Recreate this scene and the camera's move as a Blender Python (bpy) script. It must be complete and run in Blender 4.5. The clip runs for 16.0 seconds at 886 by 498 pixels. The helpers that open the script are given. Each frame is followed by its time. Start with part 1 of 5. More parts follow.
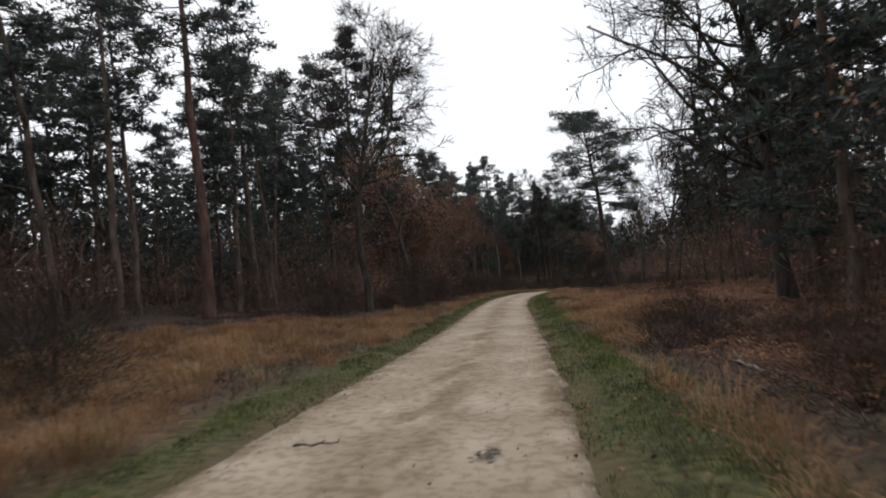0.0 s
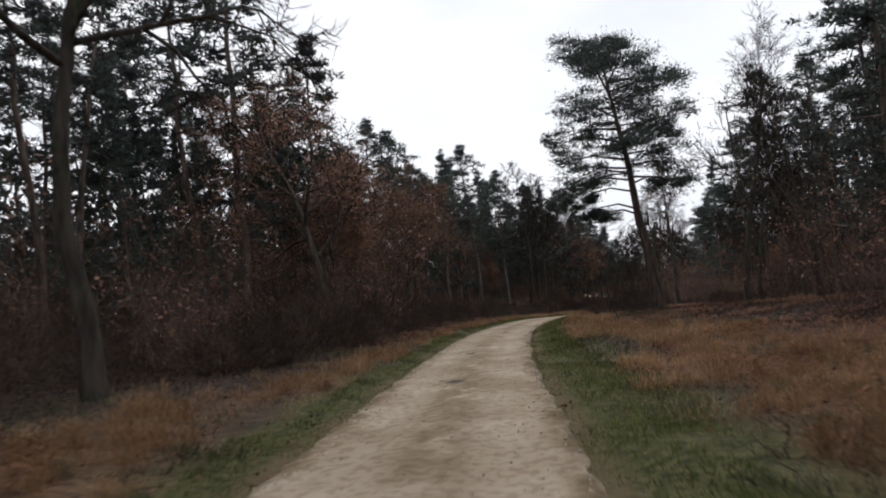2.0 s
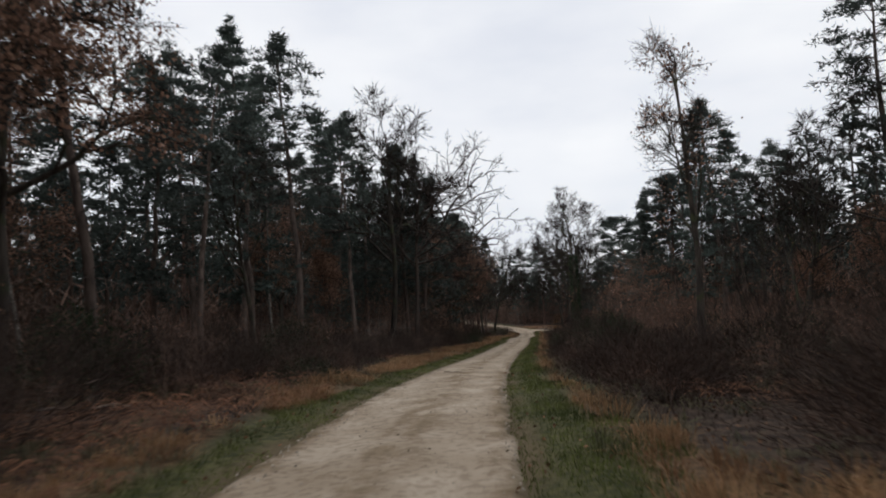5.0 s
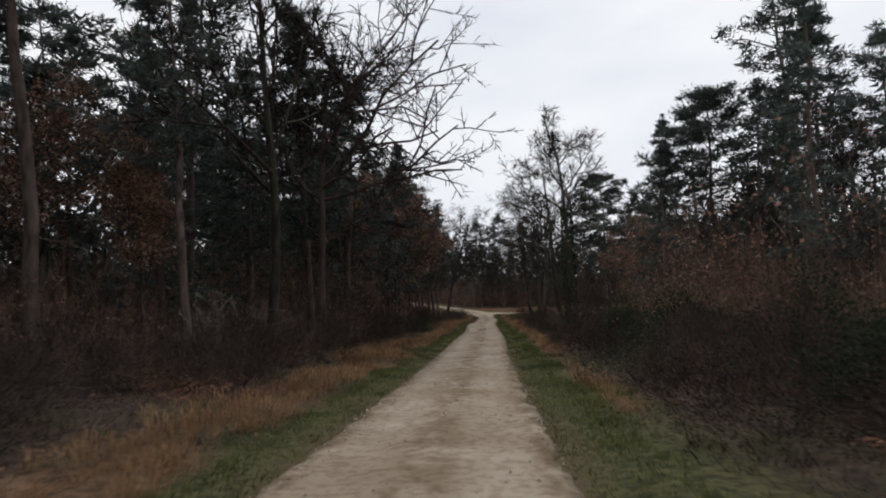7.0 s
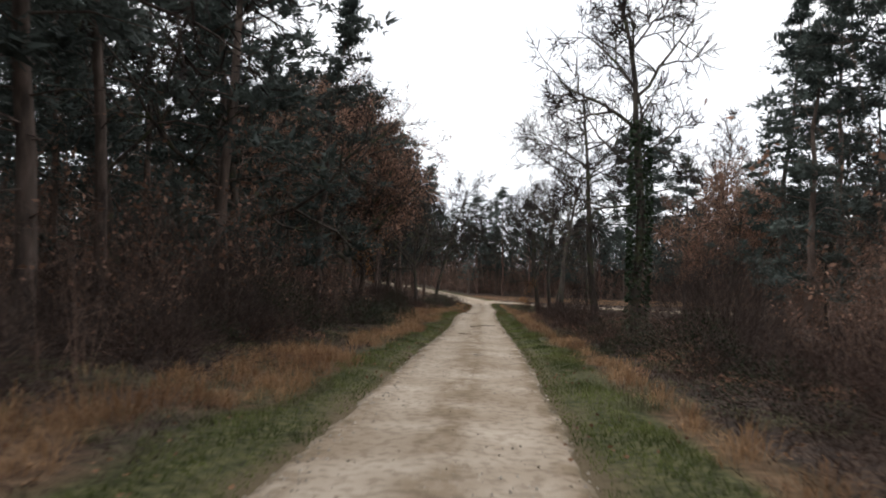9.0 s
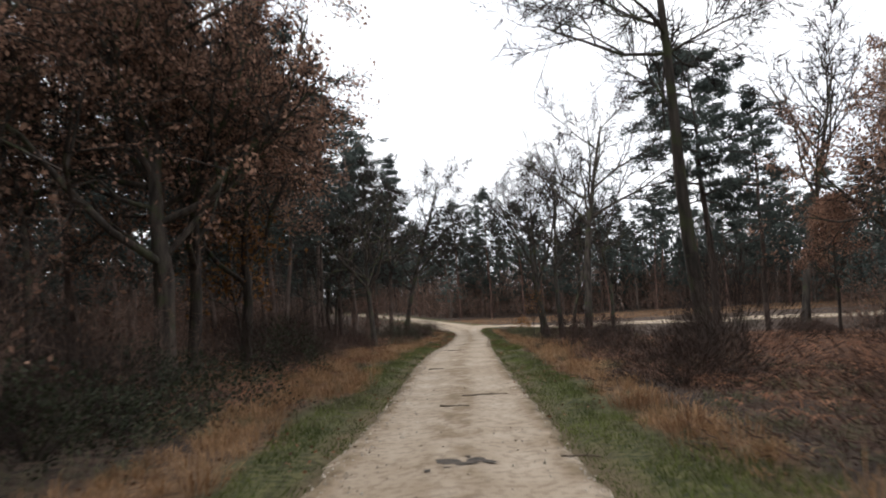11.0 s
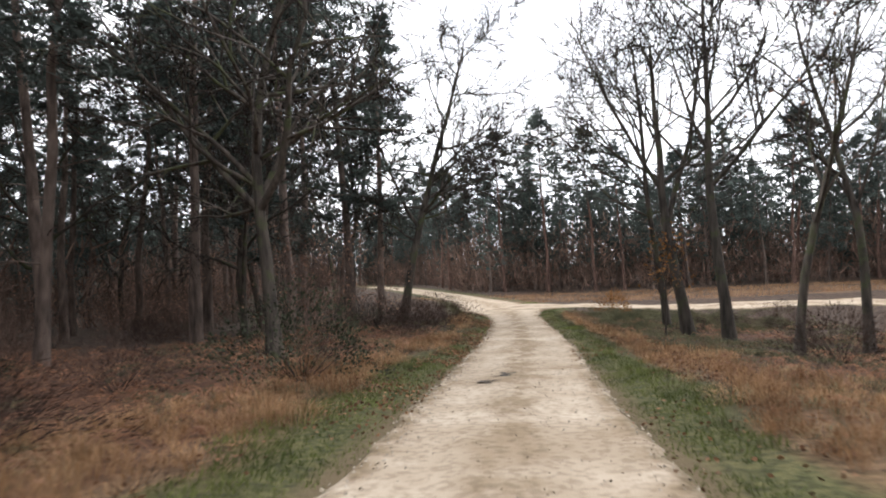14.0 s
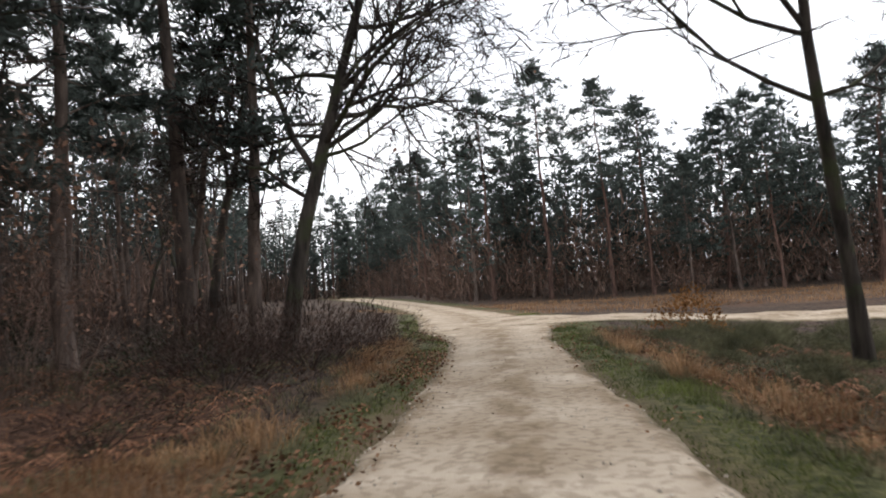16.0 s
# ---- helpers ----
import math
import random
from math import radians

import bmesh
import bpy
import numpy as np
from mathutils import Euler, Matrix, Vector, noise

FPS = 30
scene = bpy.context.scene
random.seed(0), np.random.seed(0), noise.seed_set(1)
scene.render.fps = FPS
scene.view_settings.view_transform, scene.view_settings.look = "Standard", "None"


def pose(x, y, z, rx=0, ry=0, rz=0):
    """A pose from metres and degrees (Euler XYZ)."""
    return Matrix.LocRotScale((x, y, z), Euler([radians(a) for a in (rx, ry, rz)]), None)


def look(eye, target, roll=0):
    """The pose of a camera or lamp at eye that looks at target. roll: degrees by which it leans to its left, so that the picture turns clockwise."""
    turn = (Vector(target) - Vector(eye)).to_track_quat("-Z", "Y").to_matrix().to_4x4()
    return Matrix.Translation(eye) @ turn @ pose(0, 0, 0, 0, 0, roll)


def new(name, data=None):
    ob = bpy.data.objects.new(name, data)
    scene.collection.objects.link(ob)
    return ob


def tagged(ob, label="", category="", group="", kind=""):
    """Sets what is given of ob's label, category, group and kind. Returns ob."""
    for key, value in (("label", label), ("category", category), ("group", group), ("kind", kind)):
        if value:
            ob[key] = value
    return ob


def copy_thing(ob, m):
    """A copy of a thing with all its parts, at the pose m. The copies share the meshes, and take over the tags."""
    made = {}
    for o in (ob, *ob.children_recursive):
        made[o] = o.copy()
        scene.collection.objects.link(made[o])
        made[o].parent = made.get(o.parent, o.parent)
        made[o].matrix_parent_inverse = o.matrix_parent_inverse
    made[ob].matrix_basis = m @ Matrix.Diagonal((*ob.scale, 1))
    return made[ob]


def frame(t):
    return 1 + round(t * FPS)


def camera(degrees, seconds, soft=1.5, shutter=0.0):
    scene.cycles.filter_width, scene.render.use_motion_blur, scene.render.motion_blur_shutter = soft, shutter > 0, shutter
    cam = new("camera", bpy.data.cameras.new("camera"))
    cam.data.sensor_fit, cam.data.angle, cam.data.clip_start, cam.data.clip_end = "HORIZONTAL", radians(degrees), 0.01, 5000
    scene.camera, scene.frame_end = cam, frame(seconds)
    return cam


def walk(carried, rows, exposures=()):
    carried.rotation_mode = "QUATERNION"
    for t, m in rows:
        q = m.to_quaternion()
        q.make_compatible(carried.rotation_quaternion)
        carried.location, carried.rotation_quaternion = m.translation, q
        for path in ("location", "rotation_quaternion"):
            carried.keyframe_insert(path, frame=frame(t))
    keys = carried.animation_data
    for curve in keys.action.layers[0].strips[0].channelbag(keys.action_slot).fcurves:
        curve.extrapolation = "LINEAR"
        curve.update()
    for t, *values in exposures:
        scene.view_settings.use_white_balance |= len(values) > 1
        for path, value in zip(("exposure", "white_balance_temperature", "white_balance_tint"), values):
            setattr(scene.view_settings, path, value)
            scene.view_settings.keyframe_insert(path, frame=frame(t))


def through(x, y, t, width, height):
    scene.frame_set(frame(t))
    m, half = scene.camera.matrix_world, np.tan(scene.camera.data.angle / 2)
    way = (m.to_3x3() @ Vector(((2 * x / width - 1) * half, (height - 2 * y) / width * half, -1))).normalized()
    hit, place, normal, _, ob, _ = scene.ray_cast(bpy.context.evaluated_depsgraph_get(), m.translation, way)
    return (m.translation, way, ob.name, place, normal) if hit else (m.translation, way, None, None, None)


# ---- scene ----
cam = camera(67.1, 16.0, soft=1.9, shutter=0.2)
PATH = [
    (0, (0.314, -1.948, 1.276), (-0.374, -0.071, 1.321), -4.3),
    (0.5, (-0.823, 2.841, 1.116), (-1.51, 4.719, 1.157), -4.1),
    (1, (-2.124, 7.5, 0.967), (-2.885, 9.349, 1.022), -4.2),
    (1.5, (-3.351, 12.024, 0.802), (-3.974, 13.921, 0.931), -4.2),
    (2, (-4.621, 17.398, 0.606), (-5.263, 19.289, 0.719), -5.4),
    (2.5, (-5.706, 22.161, 0.468), (-6.274, 24.07, 0.651), -5.7),
    (3, (-6.976, 27.123, 0.333), (-7.53, 29.036, 0.516), -4.7),
    (3.5, (-8.239, 32.136, 0.186), (-8.721, 34.072, 0.325), -4.4),
    (4, (-9.391, 37.386, 0.05), (-9.836, 39.331, 0.191), -4.1),
    (4.5, (-10.333, 42.95, -0.076), (-10.687, 44.914, 0.068), -3.4),
    (5, (-11.085, 48.592, -0.213), (-11.33, 50.572, -0.063), -2.6),
    (5.5, (-11.667, 54.075, -0.379), (-11.82, 56.063, -0.225), -2.0),
    (6, (-12.097, 59.16, -0.595), (-12.212, 61.151, -0.44), -1.7),
    (6.5, (-12.459, 63.969, -0.843), (-12.596, 65.956, -0.655), -0.9),
    (7, (-12.573, 68.656, -1.108), (-12.675, 70.651, -1.016), -2.3),
    (7.5, (-12.753, 73.414, -1.372), (-12.823, 75.409, -1.266), -1.2),
    (8, (-12.76, 77.968, -1.643), (-12.844, 79.965, -1.567), 0.4),
    (8.5, (-12.663, 82.793, -1.897), (-12.767, 84.79, -1.857), 2.2),
    (9, (-12.579, 87.724, -2.139), (-12.677, 89.721, -2.09), 1.6),
    (9.5, (-12.516, 92.808, -2.368), (-12.598, 94.805, -2.297), 0.3),
    (10, (-12.46, 97.959, -2.595), (-12.523, 99.956, -2.498), -1.3),
    (10.5, (-12.397, 103.09, -2.835), (-12.445, 105.086, -2.715), -2.7),
    (11, (-12.316, 108.115, -3.098), (-12.357, 110.11, -2.969), -3.2),
    (11.5, (-12.221, 113.057, -3.379), (-12.217, 115.057, -3.321), -4.0),
    (12, (-12.115, 117.389, -3.6), (-12.166, 119.387, -3.511), -2.0),
    (12.5, (-12.19, 122.238, -3.766), (-12.307, 124.233, -3.69), -1.4),
    (13, (-12.324, 127.282, -3.954), (-12.535, 129.268, -3.861), -1.5),
    (13.5, (-12.206, 132.382, -4.09), (-12.431, 134.369, -4.037), -0.9),
    (14, (-12.171, 137.071, -4.331), (-12.351, 139.062, -4.271), -2.7),
    (14.5, (-12.095, 141.62, -4.596), (-12.314, 143.607, -4.525), -1.9),
    (15, (-11.928, 146.13, -4.869), (-12.149, 148.115, -4.782), -1.9),
    (15.5, (-11.827, 150.404, -5.107), (-11.967, 152.397, -5.008), -3.1),
    (16, (-11.733, 154.489, -5.32), (-11.894, 156.48, -5.222), -3.7),
]
walk(cam, [(t, look(eye, target, roll)) for t, eye, target, roll in PATH], exposures=[(0, 0.1), (1.5, 0.07), (2.5, -0.08), (3.5, -0.04), (6, -0.34), (7, -0.22), (8, 0.2), (8.5, 0.4), (11, 0.66), (11.5, 0.6), (12.5, 0.67), (13.5, 1.1), (14.5, 1.32), (15, 1.25), (15.5, 1.05), (16, 0.78)])

# ---- light ----
world = bpy.data.worlds.new("world")
scene.world = world
world.use_nodes = True
wn, wl = world.node_tree.nodes, world.node_tree.links
wn.clear()
SUN_ELEVATION, SUN_ROTATION = radians(48), radians(-25)
sky = wn.new("ShaderNodeTexSky")
sky.sky_type, sky.sun_disc = "NISHITA", False
sky.sun_elevation, sky.sun_rotation = SUN_ELEVATION, SUN_ROTATION
clear = wn.new("ShaderNodeBackground")
clear.inputs["Strength"].default_value = 0.1
wl.new(sky.outputs[0], clear.inputs["Color"])
# a closed cloud layer, thinner and thicker in soft banks
where = wn.new("ShaderNodeTexCoord")
stretch = wn.new("ShaderNodeMapping")
stretch.inputs["Scale"].default_value = (1.6, 1.6, 4.5)
wl.new(where.outputs["Generated"], stretch.inputs[0])
banks = wn.new("ShaderNodeTexNoise")
banks.inputs["Scale"].default_value, banks.inputs["Detail"].default_value = 1.7, 5.0
wl.new(stretch.outputs[0], banks.inputs["Vector"])
tone = wn.new("ShaderNodeValToRGB")
tone.color_ramp.elements[0].position, tone.color_ramp.elements[0].color = 0.3, (0.77, 0.80, 0.87, 1)
tone.color_ramp.elements[1].position, tone.color_ramp.elements[1].color = 0.66, (0.97, 0.98, 1.0, 1)
wl.new(banks.outputs["Fac"], tone.inputs[0])
cloud = wn.new("ShaderNodeBackground")
cloud.inputs["Strength"].default_value = 1.2
wl.new(tone.outputs[0], cloud.inputs["Color"])
both = wn.new("ShaderNodeMixShader")
both.inputs[0].default_value = 0.93
wl.new(clear.outputs[0], both.inputs[1])
wl.new(cloud.outputs[0], both.inputs[2])
wout = wn.new("ShaderNodeOutputWorld")
wl.new(both.outputs[0], wout.inputs[0])

sun = new("sun", bpy.data.lights.new("sun", "SUN"))
sun.data.energy, sun.data.angle, sun.data.color = 1.0, radians(50), (1.0, 0.97, 0.92)
sun.matrix_world = look((0, 0, 60), (60 * math.sin(SUN_ROTATION) * -math.cos(SUN_ELEVATION), -60 * math.cos(SUN_ROTATION) * math.cos(SUN_ELEVATION), 60 - 60 * math.sin(SUN_ELEVATION)))


# ---- materials ----
def material(name, dark, light, rough=0.9, scale=6.0, detail=5.0, bump=0.3, bump_scale=30.0, island=0.0, per_object=0.0, stretch_z=1.0, spots=None, gloss=0.2, through=0.0):
    """Two colours mixed by noise at real-world size, with relief; island and per_object vary the lightness of each piece."""
    m = bpy.data.materials.new(name)
    m.use_nodes = True
    n, l = m.node_tree.nodes, m.node_tree.links
    b = n["Principled BSDF"]
    b.inputs["Roughness"].default_value = rough
    b.inputs["Specular IOR Level"].default_value = gloss
    place = n.new("ShaderNodeTexCoord")
    mapping = n.new("ShaderNodeMapping")
    mapping.inputs["Scale"].default_value = (1, 1, stretch_z)
    l.new(place.outputs["Object"], mapping.inputs[0])
    big = n.new("ShaderNodeTexNoise")
    big.inputs["Scale"].default_value, big.inputs["Detail"].default_value = scale, detail
    l.new(mapping.outputs[0], big.inputs["Vector"])
    ramp = n.new("ShaderNodeValToRGB")
    ramp.color_ramp.elements[0].position, ramp.color_ramp.elements[0].color = 0.33, (*dark, 1)
    ramp.color_ramp.elements[1].position, ramp.color_ramp.elements[1].color = 0.68, (*light, 1)
    l.new(big.outputs["Fac"], ramp.inputs[0])
    colour = ramp.outputs[0]
    if spots:
        col, size, edge = spots
        sp = n.new("ShaderNodeTexNoise")
        sp.inputs["Scale"].default_value, sp.inputs["Detail"].default_value = size, 3
        l.new(place.outputs["Object"], sp.inputs["Vector"])
        cut = n.new("ShaderNodeValToRGB")
        cut.color_ramp.elements[0].position, cut.color_ramp.elements[1].position = edge, edge + 0.12
        l.new(sp.outputs["Fac"], cut.inputs[0])
        mix = n.new("ShaderNodeMix")
        mix.data_type = "RGBA"
        l.new(cut.outputs[0], mix.inputs[0])
        l.new(colour, mix.inputs[6])
        mix.inputs[7].default_value = (*col, 1)
        colour = mix.outputs[2]
    for kind, socket, amount in (("ShaderNodeNewGeometry", "Random Per Island", island), ("ShaderNodeObjectInfo", "Random", per_object)):
        if amount:
            src = n.new(kind)
            rng_map = n.new("ShaderNodeMapRange")
            rng_map.inputs[3].default_value, rng_map.inputs[4].default_value = 1 - amount, 1 + amount
            l.new(src.outputs[socket], rng_map.inputs[0])
            hsv = n.new("ShaderNodeHueSaturation")
            l.new(rng_map.outputs[0], hsv.inputs["Value"])
            l.new(colour, hsv.inputs["Color"])
            colour = hsv.outputs[0]
    l.new(colour, b.inputs["Base Color"])
    if bump:
        fine = n.new("ShaderNodeTexNoise")
        fine.inputs["Scale"].default_value, fine.inputs["Detail"].default_value = bump_scale, 4
        l.new(mapping.outputs[0], fine.inputs["Vector"])
        bp = n.new("ShaderNodeBump")
        bp.inputs["Strength"].default_value, bp.inputs["Distance"].default_value = bump, 0.03
        l.new(fine.outputs["Fac"], bp.inputs["Height"])
        l.new(bp.outputs[0], b.inputs["Normal"])
    if through:
        thin = n.new("ShaderNodeBsdfTranslucent")
        l.new(colour, thin.inputs[0])
        add = n.new("ShaderNodeMixShader")
        add.inputs[0].default_value = through
        l.new(b.outputs[0], add.inputs[1])
        l.new(thin.outputs[0], add.inputs[2])
        l.new(add.outputs[0], n["Material Output"].inputs[0])
    return m


M_PINE_BARK = material("pine_bark", (0.052, 0.04, 0.035), (0.175, 0.132, 0.11), 0.95, 5, 6, 0.8, 24, per_object=0.3, stretch_z=0.25)
M_RED_BARK = material("red_pine_bark", (0.066, 0.041, 0.034), (0.18, 0.108, 0.085), 0.95, 5, 6, 0.8, 24, per_object=0.2, stretch_z=0.25)
M_OAK_BARK = material("oak_bark", (0.028, 0.024, 0.021), (0.096, 0.08, 0.067), 0.95, 6, 6, 1.0, 20, per_object=0.25, stretch_z=0.16, spots=((0.062, 0.068, 0.036), 1.6, 0.53))
M_GREY_BARK = material("lichened_bark", (0.032, 0.028, 0.024), (0.12, 0.104, 0.088), 0.95, 5, 6, 0.8, 26, per_object=0.2, stretch_z=0.25, spots=((0.09, 0.105, 0.06), 1.3, 0.6))
M_DARK_PINE = material("dark_pine_bark", (0.03, 0.024, 0.021), (0.095, 0.072, 0.06), 0.95, 5, 6, 0.8, 24, per_object=0.2, stretch_z=0.25)
M_BIRCH_BARK = material("birch_bark", (0.13, 0.115, 0.10), (0.30, 0.275, 0.245), 0.8, 4, 4, 0.4, 20, per_object=0.2, stretch_z=3.0, spots=((0.05, 0.045, 0.04), 2.2, 0.6))
M_TWIG = material("twig", (0.016, 0.013, 0.012), (0.05, 0.039, 0.034), 0.95, 3, 3, 0, island=0.3, per_object=0.2, gloss=0.05)
M_NEEDLE = material("pine_needles", (0.036, 0.047, 0.043), (0.092, 0.11, 0.096), 0.75, 0.5, 3, 0, island=0.3, per_object=0.2, through=0.22)
M_SPRUCE = material("spruce_needles", (0.042, 0.060, 0.053), (0.10, 0.126, 0.11), 0.75, 0.5, 3, 0, island=0.28, per_object=0.2, through=0.22)
M_BRONZE = material("bronze_leaves", (0.15, 0.086, 0.06), (0.33, 0.195, 0.135), 0.8, 0.6, 3, 0, island=0.5, per_object=0.2, through=0.3)
M_AMBER = material("amber_leaves", (0.13, 0.06, 0.022), (0.27, 0.135, 0.045), 0.8, 0.8, 3, 0, island=0.45, through=0.3)
M_IVY = material("ivy_leaves", (0.016, 0.028, 0.014), (0.045, 0.066, 0.034), 0.6, 1, 3, 0, island=0.4, gloss=0.15, through=0.08)
M_BRUSH = material("undergrowth_twigs", (0.068, 0.045, 0.036), (0.18, 0.118, 0.09), 0.92, 0.5, 3, 0, island=0.4, per_object=0.35)
M_THICKET = material("thicket_twigs", (0.034, 0.025, 0.021), (0.098, 0.07, 0.057), 0.93, 0.7, 3, 0, island=0.45, per_object=0.3)
M_HEATHER = material("heather_sprigs", (0.027, 0.018, 0.015), (0.094, 0.058, 0.045), 0.95, 1.2, 3, 0, island=0.45, per_object=0.3)
M_BRAMBLE = material("bramble_leaves", (0.022, 0.028, 0.017), (0.065, 0.068, 0.042), 0.7, 1.2, 3, 0, island=0.45, per_object=0.25, gloss=0.12, through=0.12)
M_BRACKEN = material("dead_bracken", (0.125, 0.057, 0.033), (0.30, 0.155, 0.092), 0.9, 0.35, 4, 0, island=0.45, through=0.25)
M_STRAW = material("dead_grass", (0.14, 0.072, 0.036), (0.41, 0.25, 0.135), 0.85, 0.6, 6, 0, island=0.3, through=0.35)
M_PALE_STRAW = material("bleached_grass", (0.17, 0.105, 0.055), (0.40, 0.28, 0.16), 0.85, 0.9, 5, 0, island=0.35, through=0.35)
M_TURF = material("turf_blades", (0.042, 0.058, 0.016), (0.15, 0.172, 0.052), 0.8, 0.9, 7, 0, island=0.4, through=0.35)
M_SEDGE = material("sedge_blades", (0.055, 0.058, 0.032), (0.16, 0.15, 0.085), 0.8, 0.8, 6, 0, island=0.35, through=0.3)
M_LITTER = material("fallen_leaves", (0.09, 0.045, 0.026), (0.25, 0.135, 0.075), 0.85, 1.5, 3, 0, island=0.5)
M_STONE = material("gravel_stones", (0.17, 0.14, 0.108), (0.38, 0.33, 0.27), 0.9, 8, 3, 0.2, 60, island=0.35)
M_MUD = material("wet_mud", (0.02, 0.015, 0.011), (0.07, 0.052, 0.038), 0.75, 5, 5, 0.5, 30, gloss=0.25)
M_WOOD = material("dead_wood", (0.05, 0.04, 0.03), (0.14, 0.105, 0.08), 0.9, 5, 4, 0.4, 40, per_object=0.3)
M_PALE = material("bleached_wood", (0.16, 0.135, 0.115), (0.33, 0.29, 0.25), 0.9, 5, 4, 0.3, 40)


def road_material():
    """Pale crushed limestone: two compacted wheel tracks, a darker loose crown and mossy, leaf-strewn edges."""
    m = material("limestone_track", (0.30, 0.235, 0.17), (0.46, 0.385, 0.305), 0.95, 0.7, 9, 0.35, 55, gloss=0.1)
    n, l = m.node_tree.nodes, m.node_tree.links
    b = n["Principled BSDF"]
    old = b.inputs["Base Color"].links[0].from_socket
    cross = n.new("ShaderNodeAttribute")
    cross.attribute_name = "across"
    place = n.new("ShaderNodeTexCoord")
    grit = n.new("ShaderNodeTexNoise")
    grit.inputs["Scale"].default_value, grit.inputs["Detail"].default_value = 9.0, 10
    l.new(place.outputs["Object"], grit.inputs["Vector"])
    loose = n.new("ShaderNodeTexNoise")
    loose.inputs["Scale"].default_value, loose.inputs["Detail"].default_value = 2.6, 7
    drawn = n.new("ShaderNodeMapping")
    drawn.inputs["Scale"].default_value = (1.0, 0.55, 1.0)
    l.new(place.outputs["Object"], drawn.inputs[0])
    l.new(drawn.outputs[0], loose.inputs["Vector"])
    wear = n.new("ShaderNodeValToRGB")
    e = wear.color_ramp.elements
    e[0].position, e[0].color = 0.0, (0.85, 0.85, 0.85, 1)
    e[1].position, e[1].color = 1.0, (1, 1, 1, 1)
    for p, v in ((0.13, 0.8), (0.28, 0.3), (0.5, 0.04), (0.72, 0.24), (0.86, 1.0)):
        k = e.new(p)
        k.color = (v, v, v, 1)
    l.new(cross.outputs["Fac"], wear.inputs[0])
    times = n.new("ShaderNodeMath")
    times.operation = "MULTIPLY"
    l.new(wear.outputs[0], times.inputs[0])
    cut = n.new("ShaderNodeValToRGB")
    cut.color_ramp.elements[0].position, cut.color_ramp.elements[1].position = 0.36, 0.58
    l.new(loose.outputs["Fac"], cut.inputs[0])
    l.new(cut.outputs[0], times.inputs[1])
    mix = n.new("ShaderNodeMix")
    mix.data_type = "RGBA"
    l.new(times.outputs[0], mix.inputs[0])
    l.new(old, mix.inputs[6])
    mix.inputs[7].default_value = (0.205, 0.15, 0.096, 1)
    # the outermost hand's width is soil with moss and leaf crumbs between the stones
    rim = n.new("ShaderNodeMapRange")
    rim.inputs[1].default_value, rim.inputs[2].default_value = 0.80, 1.0
    l.new(cross.outputs["Fac"], rim.inputs[0])
    lift = n.new("ShaderNodeMath")
    lift.operation = "MULTIPLY_ADD"
    l.new(loose.outputs["Fac"], lift.inputs[0])
    lift.inputs[1].default_value, lift.inputs[2].default_value = 2.4, -1.25
    both_ways = n.new("ShaderNodeMath")
    both_ways.operation, both_ways.use_clamp = "ADD", True
    l.new(rim.outputs[0], both_ways.inputs[0])
    l.new(lift.outputs[0], both_ways.inputs[1])
    weigh = n.new("ShaderNodeMath")
    weigh.operation, weigh.use_clamp = "MULTIPLY", True
    l.new(both_ways.outputs[0], weigh.inputs[0])
    l.new(rim.outputs[0], weigh.inputs[1])
    soil = n.new("ShaderNodeMix")
    soil.data_type = "RGBA"
    l.new(weigh.outputs[0], soil.inputs[0])
    l.new(mix.outputs[2], soil.inputs[6])
    soil.inputs[7].default_value = (0.10, 0.082, 0.05, 1)
    mix = soil
    pits = n.new("ShaderNodeValToRGB")
    pits.color_ramp.elements[0].position, pits.color_ramp.elements[0].color = 0.40, (0.36, 0.32, 0.28, 1)
    pits.color_ramp.elements[1].position, pits.color_ramp.elements[1].color = 0.52, (1, 1, 1, 1)
    l.new(grit.outputs["Fac"], pits.inputs[0])
    mul = n.new("ShaderNodeMix")
    mul.data_type, mul.blend_type = "RGBA", "MULTIPLY"
    mul.inputs[0].default_value = 0.4
    l.new(mix.outputs[2], mul.inputs[6])
    l.new(pits.outputs[0], mul.inputs[7])
    l.new(mul.outputs[2], b.inputs["Base Color"])
    return m


